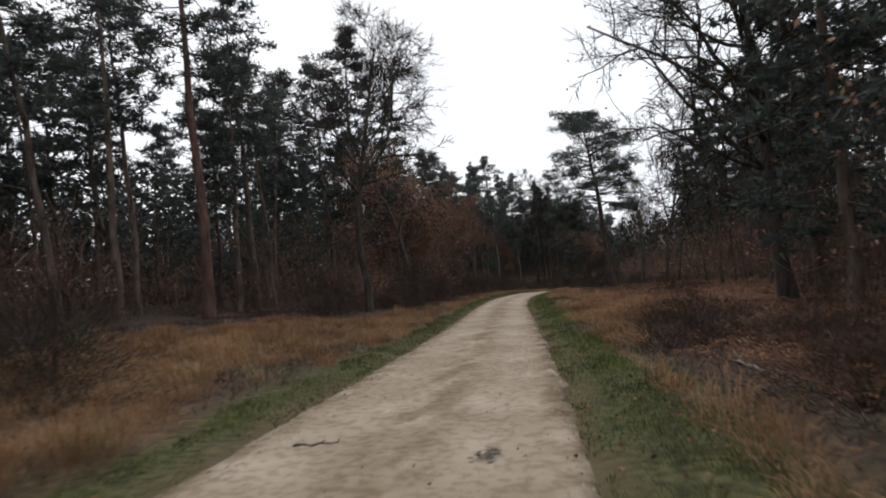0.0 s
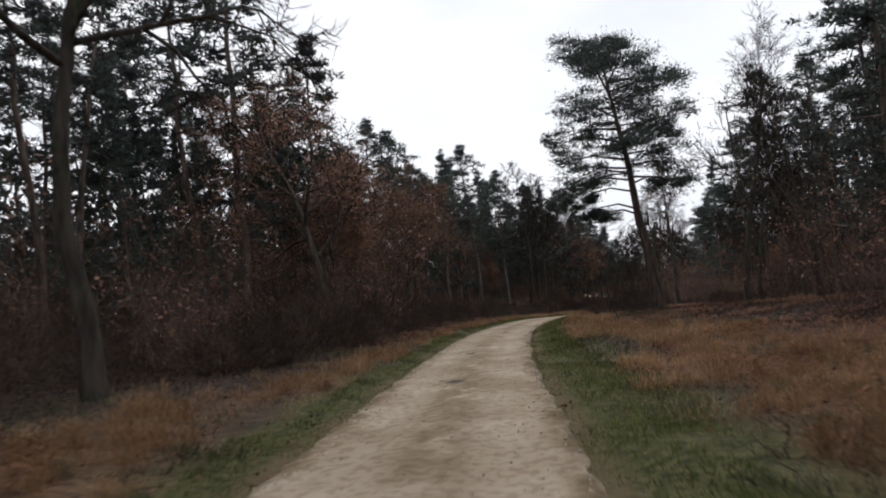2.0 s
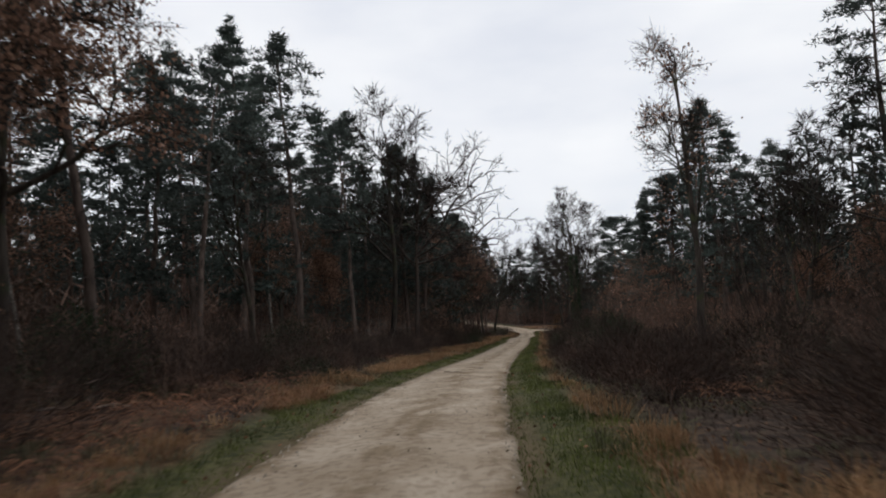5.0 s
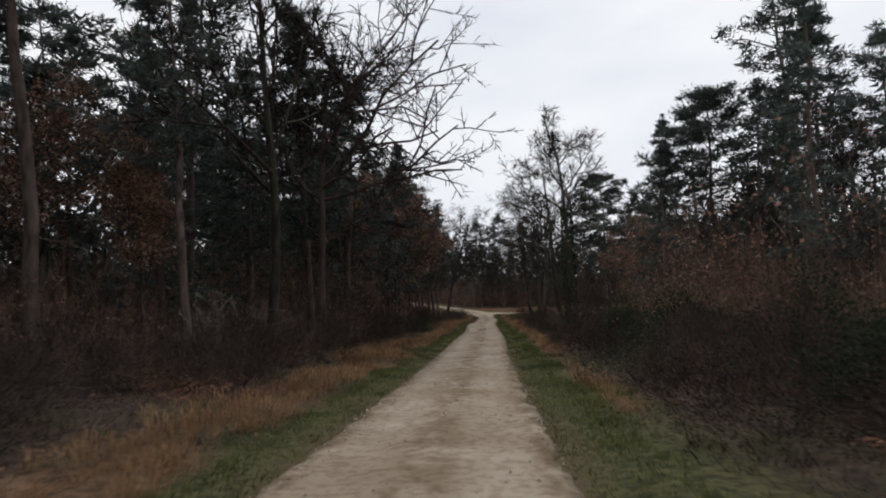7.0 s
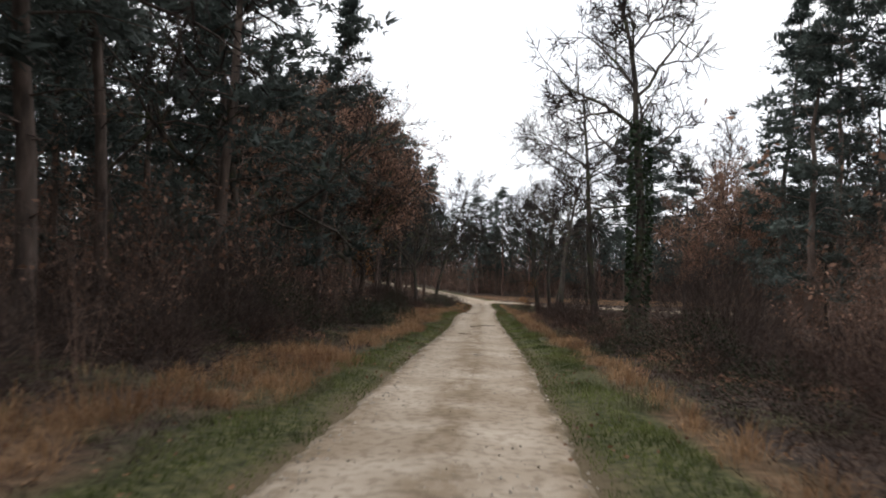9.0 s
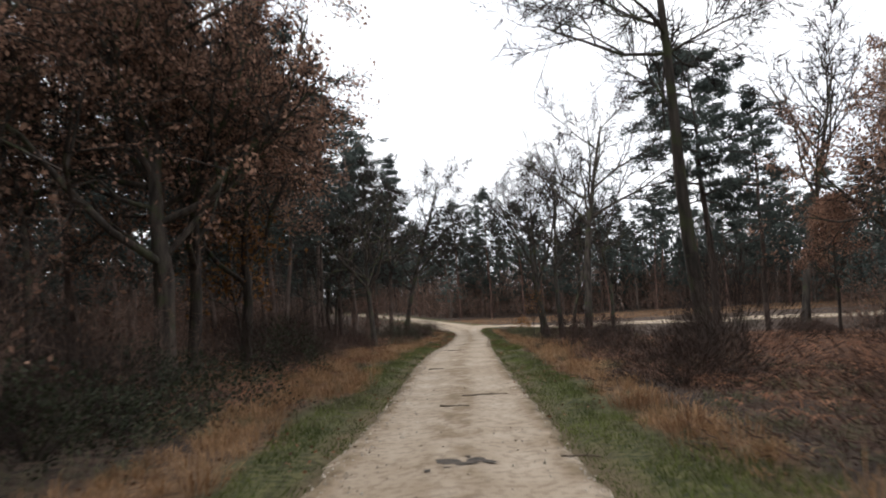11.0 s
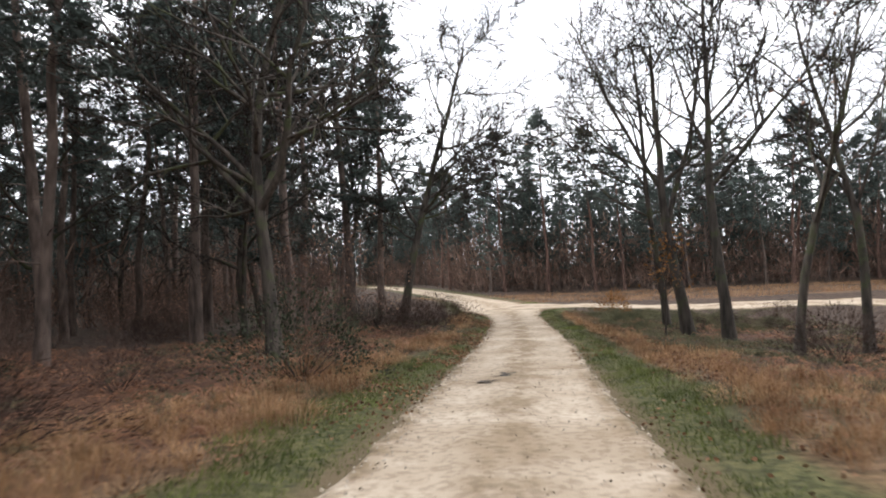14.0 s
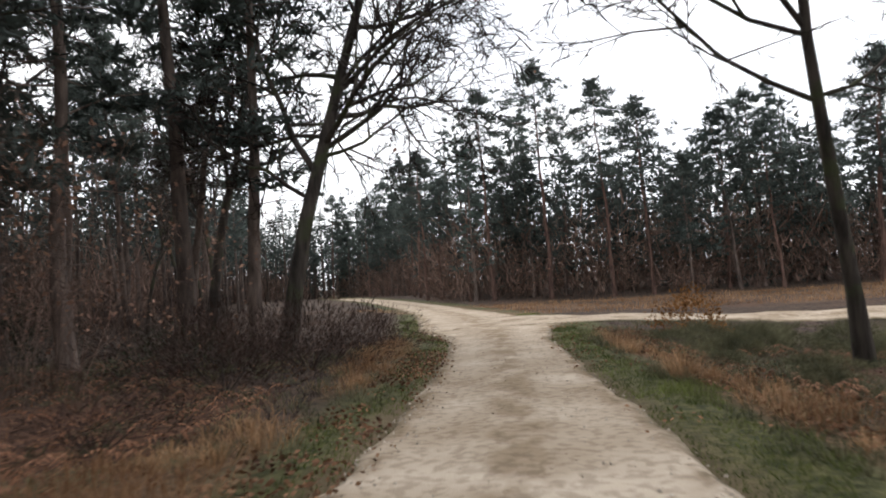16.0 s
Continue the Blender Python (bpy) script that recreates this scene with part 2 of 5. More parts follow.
def ground_material():
    """Forest soil under needles and leaves; the attribute 'cover' holds how much turf (x), straw (y) and bracken litter (z) grows there, and how much sand the wheels threw out (alpha)."""
    m = material("forest_floor", (0.024, 0.019, 0.016), (0.088, 0.06, 0.045), 0.95, 5.0, 9, 1.0, 22, gloss=0.1)
    n, l = m.node_tree.nodes, m.node_tree.links
    b = n["Principled BSDF"]
    colour = b.inputs["Base Color"].links[0].from_socket
    cover = n.new("ShaderNodeAttribute")
    cover.attribute_name = "cover"
    split = n.new("ShaderNodeSeparateColor")
    l.new(cover.outputs["Color"], split.inputs[0])
    place = n.new("ShaderNodeTexCoord")
    for i, (lo, hi, size) in enumerate((((0.03, 0.034, 0.015), (0.105, 0.10, 0.045), 9.0), ((0.055, 0.032, 0.02), (0.20, 0.125, 0.075), 7.0), ((0.045, 0.024, 0.016), (0.15, 0.075, 0.045), 6.0))):
        tex = n.new("ShaderNodeTexNoise")
        tex.inputs["Scale"].default_value, tex.inputs["Detail"].default_value = size, 7
        l.new(place.outputs["Object"], tex.inputs["Vector"])
        ramp = n.new("ShaderNodeValToRGB")
        ramp.color_ramp.elements[0].position, ramp.color_ramp.elements[0].color = 0.35, (*lo, 1)
        ramp.color_ramp.elements[1].position, ramp.color_ramp.elements[1].color = 0.65, (*hi, 1)
        l.new(tex.outputs["Fac"], ramp.inputs[0])
        mix = n.new("ShaderNodeMix")
        mix.data_type = "RGBA"
        l.new(split.outputs[i], mix.inputs[0])
        l.new(colour, mix.inputs[6])
        l.new(ramp.outputs[0], mix.inputs[7])
        colour = mix.outputs[2]
    sand = n.new("ShaderNodeMix")
    sand.data_type = "RGBA"
    l.new(cover.outputs["Alpha"], sand.inputs[0])
    l.new(colour, sand.inputs[6])
    sand.inputs[7].default_value = (0.13, 0.096, 0.06, 1)
    l.new(sand.outputs[2], b.inputs["Base Color"])
    return m


M_ROAD, M_GROUND = road_material(), ground_material()


# ---- mesh helpers ----
def raw_mesh(name, verts, tris=(), quads=(), mat=None, smooth=False, second=None, split=0):
    """A mesh from arrays of corners, triangles and quads."""
    verts = np.asarray(verts, np.float32).reshape(-1, 3)
    tris, quads = np.asarray(tris, np.int32).reshape(-1, 3), np.asarray(quads, np.int32).reshape(-1, 4)
    me = bpy.data.meshes.new(name)
    me.vertices.add(len(verts))
    me.vertices.foreach_set("co", verts.ravel())
    nl = tris.size + quads.size
    me.loops.add(nl)
    me.loops.foreach_set("vertex_index", np.concatenate([tris.ravel(), quads.ravel()]))
    me.polygons.add(len(tris) + len(quads))
    starts = np.concatenate([np.arange(len(tris)) * 3, tris.size + np.arange(len(quads)) * 4]).astype(np.int32)
    me.polygons.foreach_set("loop_start", starts)
    me.update(calc_edges=True)
    if smooth:
        me.polygons.foreach_set("use_smooth", np.ones(len(me.polygons), bool))
    if mat:
        me.materials.append(mat)
    if second:
        me.materials.append(second)
        me.polygons.foreach_set("material_index", (np.arange(len(me.polygons)) >= split).astype(np.int32))
    me.validate()
    return me


def part(name, me, parent, label=""):
    ob = new(name, me)
    ob.parent = parent
    return tagged(ob, label)


def unit(v):
    return v / np.maximum(np.linalg.norm(v, axis=-1, keepdims=True), 1e-9)


class Wood:
    """Collects tapered round limbs into arrays."""

    def __init__(self):
        self.v, self.q, self.t, self.n = [], [], [], 0

    def limb(self, pts, radii, sides):
        pts, radii = np.asarray(pts, float), np.asarray(radii, float)
        k = len(pts)
        tan = unit(np.gradient(pts, axis=0))
        ref = np.array([1.0, 0.2, 0.1]) if abs(tan[0, 2]) > 0.7 else np.array([0.0, 0.1, 1.0])
        a = unit(np.cross(tan, ref))
        b = np.cross(tan, a)
        th = np.arange(sides) * 2 * np.pi / sides
        ring = a[:, None] * np.cos(th)[None, :, None] + b[:, None] * np.sin(th)[None, :, None]
        self.v.append((pts[:, None] + ring * radii[:, None, None]).reshape(-1, 3))
        i = np.arange(k - 1)[:, None] * sides
        j = np.arange(sides)[None]
        j2 = (j + 1) % sides
        self.q.append(np.stack([i + j, i + j2, i + sides + j2, i + sides + j], -1).reshape(-1, 4) + self.n)
        self.n += k * sides

    def spikes(self, p, d, length, width):
        """Many thin three-sided twigs at once."""
        m = len(p)
        a = unit(np.cross(d, np.array([0.3, 0.2, 0.93])))
        b = np.cross(d, a)
        w = np.broadcast_to(np.asarray(width, float), (m,))[:, None]
        tip = p + d * np.broadcast_to(np.asarray(length, float), (m,))[:, None]
        self.v.append(np.stack([p + a * w, p - a * w * 0.5 + b * w * 0.87, p - a * w * 0.5 - b * w * 0.87, tip], 1).reshape(-1, 3))
        i = np.arange(m)[:, None] * 4 + self.n
        self.t.append(np.concatenate([i + np.array([[0, 1, 3]]), i + np.array([[1, 2, 3]]), i + np.array([[2, 0, 3]])]))
        self.n += 4 * m

    def mesh(self, name, mat, smooth=True):
        return raw_mesh(name, np.concatenate(self.v), np.concatenate(self.t) if self.t else (), np.concatenate(self.q) if self.q else (), mat, smooth)


def leaf_mesh(name, c, d, length, width, mat, rng, curl=0.25):
    """One pointed, slightly folded leaf or needle spray at each place c, along d."""
    m = len(c)
    side = unit(np.cross(d, unit(rng.normal(size=(m, 3)))))
    up = np.cross(side, d)
    L = np.broadcast_to(np.asarray(length, float), (m,))[:, None]
    W = np.broadcast_to(np.asarray(width, float), (m,))[:, None]
    mid = c + d * L * 0.45 + up * L * curl * 0.3
    v = np.stack([c, mid + side * W / 2, c + d * L, mid - side * W / 2], 1).reshape(-1, 3)
    i = np.arange(m)[:, None] * 4
    return raw_mesh(name, v, np.concatenate([i + np.array([[0, 1, 2]]), i + np.array([[0, 2, 3]])], 1).reshape(-1, 3), (), mat)


def sprays(c, d, length, width, rng):
    """The corners of one flat pointed blade (a single triangle) at each place."""
    m = len(c)
    side = unit(np.cross(d, unit(rng.normal(size=(m, 3)))))
    L = np.broadcast_to(np.asarray(length, float), (m,))[:, None]
    W = np.broadcast_to(np.asarray(width, float), (m,))[:, None]
    return np.stack([c - side * W / 2, c + side * W / 2, c + d * L], 1).reshape(-1, 3)


def spray_mesh(name, c, d, length, width, mat, rng):
    return raw_mesh(name, sprays(c, d, length, width, rng), np.arange(3 * len(c)).reshape(-1, 3), (), mat)


# ---- the lie of the land ----
ROAD_Y = (-60, -20, 2.6, 9, 17, 24, 31, 38, 45, 49, 55, 64, 74, 88, 103, 114, 122, 127, 138, 147, 158.5, 166, 174, 182, 192, 205, 228, 255, 300)
ROAD_X = (15.5, 3.5, -2.0, -3.4, -5.35, -7.1, -8.9, -10.45, -11.8, -12.25, -12.6, -13.08, -13.17, -12.95, -12.65, -12.5, -12.4, -12.5, -12.35, -12.15, -11.65, -11.65, -11.85, -12.5, -14.2, -17.5, -24.5, -34, -52)
LEVEL_Y = (-60, -2, 2.8, 7.5, 12, 17.4, 22.2, 27.1, 32.1, 45, 52, 59.2, 64, 68.7, 73.4, 78, 82.8, 95, 108, 113, 117.4, 122.2, 127.3, 132.4, 137, 141.6, 146, 150.4, 154.5, 166, 172, 182, 200, 230)
LEVEL_Z = (1.3, -0.08, -0.24, -0.39, -0.56, -0.75, -0.89, -1.03, -1.17, -1.52, -1.7, -1.95, -2.2, -2.47, -2.73, -3.0, -3.26, -3.85, -4.46, -4.74, -4.96, -5.13, -5.31, -5.45, -5.69, -5.96, -6.23, -6.47, -6.68, -6.85, -6.95, -7.15, -7.2, -7.1)


def smooth_table(ys, xs, width):
    y = np.arange(-60, 300.5, 0.5)
    x = np.interp(y, ys, xs)
    r = int(width / 0.5)
    k = np.hanning(2 * r + 3)
    k /= k.sum()
    return y, np.convolve(np.pad(x, r + 1, "reflect", reflect_type="odd"), k, "valid")


TY, TX = smooth_table(ROAD_Y, ROAD_X, 7)
_, TZ = smooth_table(LEVEL_Y, LEVEL_Z, 8)


def road_x(y):
    return np.interp(y, TY, TX)


def level(y):
    return np.interp(y, TY, TZ)


def half_width(y):
    return np.interp(y, (-60, 4, 17, 31, 40, 50, 62, 74, 90, 103, 120, 150, 156, 160, 165, 172, 175, 179, 185, 196, 230), (1.6, 1.6, 1.48, 1.4, 1.42, 1.4, 1.38, 1.33, 1.22, 1.36, 1.33, 1.5, 1.52, 1.4, 1.29, 1.35, 1.75, 2.6, 2.6, 2.0, 1.9))


def branch_y(x):
    """The middle of the lane that leaves the crossing eastwards."""
    return np.interp(x, (-20, -12, -6, 4, 14, 60), (183.8, 182.8, 181.5, 179.9, 178.9, 173.3))


def smoothstep(a, b, x):
    t = np.clip((x - a) / (b - a), 0, 1)
    return t * t * (3 - 2 * t)


def waves(x, y, s=1.0, k=0.0):
    """Smooth, aperiodic unevenness between about -1 and 1."""
    x, y = x / s, y / s
    return (np.sin(x * 1.13 + 1.7 * np.sin(y * 0.71 + k) + k) + np.sin(y * 0.97 + 1.3 * np.sin(x * 0.83 - k)) + 0.6 * np.sin(x * 2.3 + y * 1.9 + 2 * k) + 0.4 * np.sin(3.7 * x - 2.9 * y + k)) / 3


def ground_z(x, y, bed=True):
    x, y = np.asarray(x, float), np.asarray(y, float)
    u = x - road_x(y)
    hw = half_width(y)
    z = level(y)
    left = np.interp(y, (-60, 20, 60, 100, 130, 160, 200), (0.045, 0.045, 0.05, 0.035, 0.015, 0.01, 0.0))
    right = np.interp(y, (-60, 50, 70, 110, 145, 157, 171, 181, 230), (0.012, 0.012, 0.0, -0.005, -0.02, -0.11, -0.11, -0.03, 0.0))
    z = z + left * np.minimum(np.maximum(-u - hw - 0.8, 0), 22) + right * np.minimum(np.maximum(u - hw - 0.6, 0), 9)
    off = smoothstep(0.2, 2.5, np.abs(u) - hw)
    z = z + off * (0.10 * waves(x, y, 2.3) + 0.05 * waves(x, y, 0.8, 2)) + 0.06 * smoothstep(0.15, 0.7, np.abs(u) - hw) * (y < 160)
    if bed:
        z = z - 0.10 * (1 - smoothstep(-0.25, 0.1, np.abs(u) - hw))
        east = smoothstep(-13, -11, x)
        v = np.abs(y - branch_y(x))
        z = z - 0.10 * east * (1 - smoothstep(1.3, 2.0, v))
    return z


def turf_width(y, right):
    """How far the green strip reaches from the track's edge."""
    return np.where(right, np.interp(y, (0, 15, 30, 50, 56, 120, 150, 158, 170), (0.95, 1.15, 1.5, 1.5, 1.2, 1.0, 1.1, 0.8, 1.0)), np.interp(y, (0, 50, 100, 120, 132, 150, 158, 170), (0.7, 0.8, 0.85, 0.8, 1.2, 1.5, 0.6, 0.6)))


def build_ground():
    ys = np.concatenate([[-2500, -900, -300, -120], np.arange(-60, 232, 0.6), [236, 242, 250, 262, 280, 300, 400, 900, 2500]])
    us = np.concatenate([[-2500, -900, -350, -180, -110, -80], np.arange(-62, -16, 2.0), np.arange(-16, -5, 0.7), np.arange(-5, 5.01, 0.25), np.arange(5.7, 16, 0.7), np.arange(17, 62, 2.0), [80, 110, 180, 350, 900, 2500]])
    Y, U = np.meshgrid(ys, us, indexing="ij")
    X = road_x(Y) + U
    Z = ground_z(X, Y)
    v = np.stack([X, Y, Z], -1).reshape(-1, 3)
    a, b = len(ys), len(us)
    i = np.arange(a - 1)[:, None] * b + np.arange(b - 1)[None]
    me = raw_mesh("ground", v, (), np.stack([i, i + 1, i + b + 1, i + b], -1).reshape(-1, 4), M_GROUND, True)
    x, y, u = X.ravel(), Y.ravel(), np.abs(U.ravel()) - half_width(Y.ravel())
    rough = 0.6 * waves(x, y, 1.1) + 0.5 * waves(x, y, 0.45, 1)
    wide = turf_width(y, U.ravel() > 0)
    turf = (1 - smoothstep(0.0, 0.8, u - wide + 0.35 * rough)) * smoothstep(-0.3, 0.1, u)
    straw = smoothstep(-0.3, 0.5, straw_cover(x, y) + 0.3 * rough)
    rust = smoothstep(-0.2, 0.6, rust_map(x, y) + 0.3 * rough)
    sand = (1 - smoothstep(0.0, 0.26, u + 0.2 * rough)) * 0.8
    cov = np.stack([turf, straw * 0.85, rust * 0.9, sand], -1).astype(np.float32)
    at = me.attributes.new("cover", "FLOAT_COLOR", "POINT")
    at.data.foreach_set("color", cov.ravel())
    tagged(new("ground", me), "forest floor of brown litter with green verges and straw", "ground", "", "structure")


def straw_map(x, y):
    """Where dead tan grass stands: positive inside."""
    u = x - road_x(y)
    hw = half_width(y)
    l = -u - hw
    r = u - hw
    out = np.interp(y, (-60, -5, 10, 20, 25, 30, 45, 60, 72, 82, 92, 102, 110, 128, 140, 150, 156, 162), (11, 12, 10, 6.0, 2.8, 1.5, 0.8, 0.9, 1.3, 1.6, 2.1, 1.8, 1.0, 2.2, 3.6, 2.6, 1.6, 1.0))
    far = np.interp(y, (-60, 10, 18, 24, 30, 36, 48, 58, 72, 86, 104, 112, 126, 138, 146, 156, 165, 172), (0.3, 0.4, 2.2, 4.2, 4.6, 3.8, 2.2, 0.3, 0.2, 0.5, 0.8, 0.6, 1.0, 2.6, 3.4, 1.4, 0.5, 0.5))
    field = smoothstep(186, 189, y + np.where(x < -12, (x + 12) * 1.4, 0)) * (1 - smoothstep(202, 209, y)) * (np.abs(x + 5) < 90)
    left = np.where(l > 0.7, 1 - np.abs(l - 0.7 - out / 2) / (out / 2 + 0.01), -1)
    right = np.where(r > 1.0, 1 - np.abs(r - 1.0 - far / 2) / (far / 2 + 0.01), -1)
    inside = np.maximum(left, right) * (y < 172) - (y >= 172)
    return np.maximum(inside, 1.4 * field - 1)


def straw_cover(x, y):
    """The dead grass with the gaps that moss and heath leave in it."""
    closed = (x < road_x(y)) & (y < 22)
    return straw_map(x, y) + np.where(closed, 0.4, 1.15) * waves(x, y, 1.35, 3) - np.where(closed, 0.0, np.where((x > road_x(y)) & (y > 54) & (y < 112), 0.42, 0.22))


def rust_map(x, y):
    """Where dead bracken and leaves lie."""
    u = x - road_x(y)
    l, r = -u - half_width(y), u - half_width(y)
    a = np.interp(y, (-60, 10, 25, 42, 50, 66, 72, 118, 126, 150, 160, 166), (-1, -0.5, -0.3, 0.4, 0.9, 0.9, 0.1, 0.1, 0.8, 1.0, 0.7, 0.1)) * np.where((l > 2) & (l < np.interp(y, (120, 135), (14, 20))), 1, 0)
    b = np.interp(y, (-60, 0, 20, 30, 55, 66, 90, 112, 124, 158, 170), (0.5, 0.5, 0.5, 0.55, 0.4, 0.5, 0.2, 0.6, 0.9, 0.5, 0.1)) * np.where((r > 2.5) & (r < 16), 1, 0)
    return np.maximum(a, b) + 0.5 * waves(x, y, 3.1, 1) - 0.35


build_ground()


def road_ribbon(name, centre, across_at, half, lift, label):
    """A track with a low crown, two shallow wheel ruts and ragged edges, along centre (n x 2), crossing along across_at (n x 2)."""
    k = np.linspace(-1, 1, 21)
    c = np.asarray(centre)
    o = np.asarray(across_at)
    h = np.asarray(half)[:, None]
    s = np.arange(len(c)) * 0.4
    ragged = 1 + (np.abs(k) > 0.95)[None] * (0.07 * waves(s, s * 0 + 3, 0.9)[:, None] * np.sign(k)[None] + 0.06 * waves(s, s * 0, 0.31, 1)[:, None] + 0.06 * waves(s, s * 0 + 5, 0.13, 4)[:, None] * np.sign(k)[None])
    xy = c[:, None] + o[:, None] * (k[None] * h * ragged)[..., None]
    rut = 0.022 * np.exp(-((np.abs(k) - 0.52) / 0.2) ** 2)
    z = level(xy[..., 1]) if name == "road" else ground_z(xy[..., 0], xy[..., 1], False)
    z = z + lift + 0.02 * (1 - k**2)[None] - rut[None] - 0.05 * (np.abs(k) > 0.97)[None] + 0.006 * waves(xy[..., 0], xy[..., 1], 0.9, 2)
    v = np.concatenate([xy, z[..., None]], -1).reshape(-1, 3)
    a, b = len(c), len(k)
    i = np.arange(a - 1)[:, None] * b + np.arange(b - 1)[None]
    me = raw_mesh(name, v, (), np.stack([i, i + 1, i + b + 1, i + b], -1).reshape(-1, 4), M_ROAD, True)
    at = me.attributes.new("across", "FLOAT", "POINT")
    at.data.foreach_set("value", np.broadcast_to(np.abs(k)[None], (a, b)).astype(np.float32).ravel())
    return tagged(new(name, me), label, "road", "", "structure")


ry = np.arange(-58, 262, 0.35)
rx = road_x(ry)
tang = unit(np.stack([np.gradient(rx, ry), np.ones_like(ry)], -1))
road_ribbon("road", np.stack([rx, ry], -1), np.stack([tang[:, 1], -tang[:, 0]], -1), half_width(ry), 0.0, "pale crushed limestone forest track with worn wheel ruts")
bx = np.arange(-13.0, 58, 0.35)
by = branch_y(bx)
btan = unit(np.stack([np.ones_like(bx), np.gradient(by, bx)], -1))
road_ribbon("side_road", np.stack([bx, by], -1), np.stack([btan[:, 1], -btan[:, 0]], -1), np.interp(bx, (-13, -10, -6, 0), (4.6, 3.6, 1.9, 1.6)), 0.012, "pale limestone side track leaving the crossing")


# ---- trees ----
def grow(wood, twigs, p, d, length, r, lvl, spec, rng):
    """A limb and, from it, its side limbs, down to the twigs. twigs gathers the places and ways of the last ones."""
    segs = spec["segs"][lvl]
    pts, rad, ways = [p], [r], [d]
    end = spec["end"][lvl]
    for i in range(segs):
        d = unit(d + rng.normal(size=3) * spec["wander"][lvl] + np.array([0, 0, spec["lift"][lvl]]))
        p = p + d * length / segs
        pts.append(p)
        ways.append(d)
        rad.append(r * (1 - (1 - end) * (i + 1) / segs))
    sides = spec["sides"][lvl]
    if lvl == 0:
        rad[0] *= 1.35
    wood.limb(pts, rad, sides)
    last = lvl == len(spec["kids"]) - 1
    n = spec["kids"][lvl]
    turn = rng.uniform(0, 6.28)
    start = spec["start"][lvl]
    for i in range(n):
        f = start + (1 - start) * (i + rng.uniform(0.1, 0.9)) / n
        g = f * segs
        k = min(int(g), segs - 1)
        q = pts[k] + (pts[k + 1] - pts[k]) * (g - k)
        w = ways[k + 1]
        turn += 2.4 + rng.normal() * 0.5
        a = unit(np.cross(w, np.array([0.3, 0.5, 0.8]) + 0.01))
        b = np.cross(w, a)
        out = a * math.cos(turn) + b * math.sin(turn)
        ang = radians(spec["angle"][lvl] + rng.normal() * 9)
        nd = unit(w * math.cos(ang) + out * math.sin(ang))
        if last:
            twigs.append((q, nd))
        else:
            nl = length * spec["ratio"][lvl] * (1.1 - spec["fall"][lvl] * (f - start) / (1 - start + 1e-6)) * rng.uniform(0.75, 1.25)
            rr = np.interp(g, np.arange(segs + 1), rad) * spec["thin"][lvl]
            grow(wood, twigs, q, nd, nl, rr, lvl + 1, spec, rng)
    if lvl == 0:
        for at, az, rise, reach, stout in spec.get("aims", ()):
            k = int(np.argmin([abs(q[2] - at) for q in pts[:-1]]))
            f = np.clip((at - pts[k][2]) / max(pts[k + 1][2] - pts[k][2], 0.1), 0, 1)
            q = pts[k] + (pts[k + 1] - pts[k]) * f
            nd = np.array([math.cos(radians(az)) * math.cos(radians(rise)), math.sin(radians(az)) * math.cos(radians(rise)), math.sin(radians(rise))])
            grow(wood, twigs, q, nd, reach, rad[k] * stout, 1, spec, rng)
    if last:
        twigs.append((pts[-1], ways[-1]))


OAK = dict(segs=(8, 5, 3, 1), wander=(0.10, 0.2, 0.24, 0.26), lift=(0.05, 0.06, 0.03, 0.0), sides=(10, 6, 4, 3), kids=(11, 6, 5, 5), start=(0.28, 0.22, 0.2, 0.2), angle=(58, 50, 46, 42), ratio=(0.52, 0.5, 0.5), fall=(0.55, 0.5, 0.45), thin=(0.6, 0.74, 0.8), end=(0.24, 0.34, 0.42, 0.5))
SLIM = dict(segs=(8, 4, 3, 1), wander=(0.05, 0.14, 0.2, 0.22), lift=(0.03, 0.12, 0.08, 0.04), sides=(8, 4, 3, 3), kids=(11, 4, 4, 4), start=(0.36, 0.25, 0.2, 0.2), angle=(40, 40, 40, 38), ratio=(0.34, 0.5, 0.5), fall=(0.6, 0.5, 0.45), thin=(0.62, 0.78, 0.82), end=(0.2, 0.38, 0.46, 0.5))
SPREAD = dict(segs=(6, 8, 5, 2), wander=(0.12, 0.22, 0.25, 0.28), lift=(0.04, 0.04, 0.02, -0.03), sides=(10, 6, 4, 3), kids=(9, 8, 5, 5), start=(0.3, 0.2, 0.15, 0.2), angle=(66, 46, 46, 40), ratio=(0.66, 0.42, 0.48), fall=(0.4, 0.5, 0.45), thin=(0.62, 0.64, 0.7), end=(0.25, 0.22, 0.3, 0.4))

POLE = dict(SLIM, start=(0.52, 0.2, 0.2, 0.2), angle=(66, 44, 42, 40), ratio=(0.36, 0.5, 0.5), lift=(0.03, 0.05, 0.03, 0.0), kids=(9, 7, 5, 5), wander=(0.035, 0.18, 0.22, 0.24))


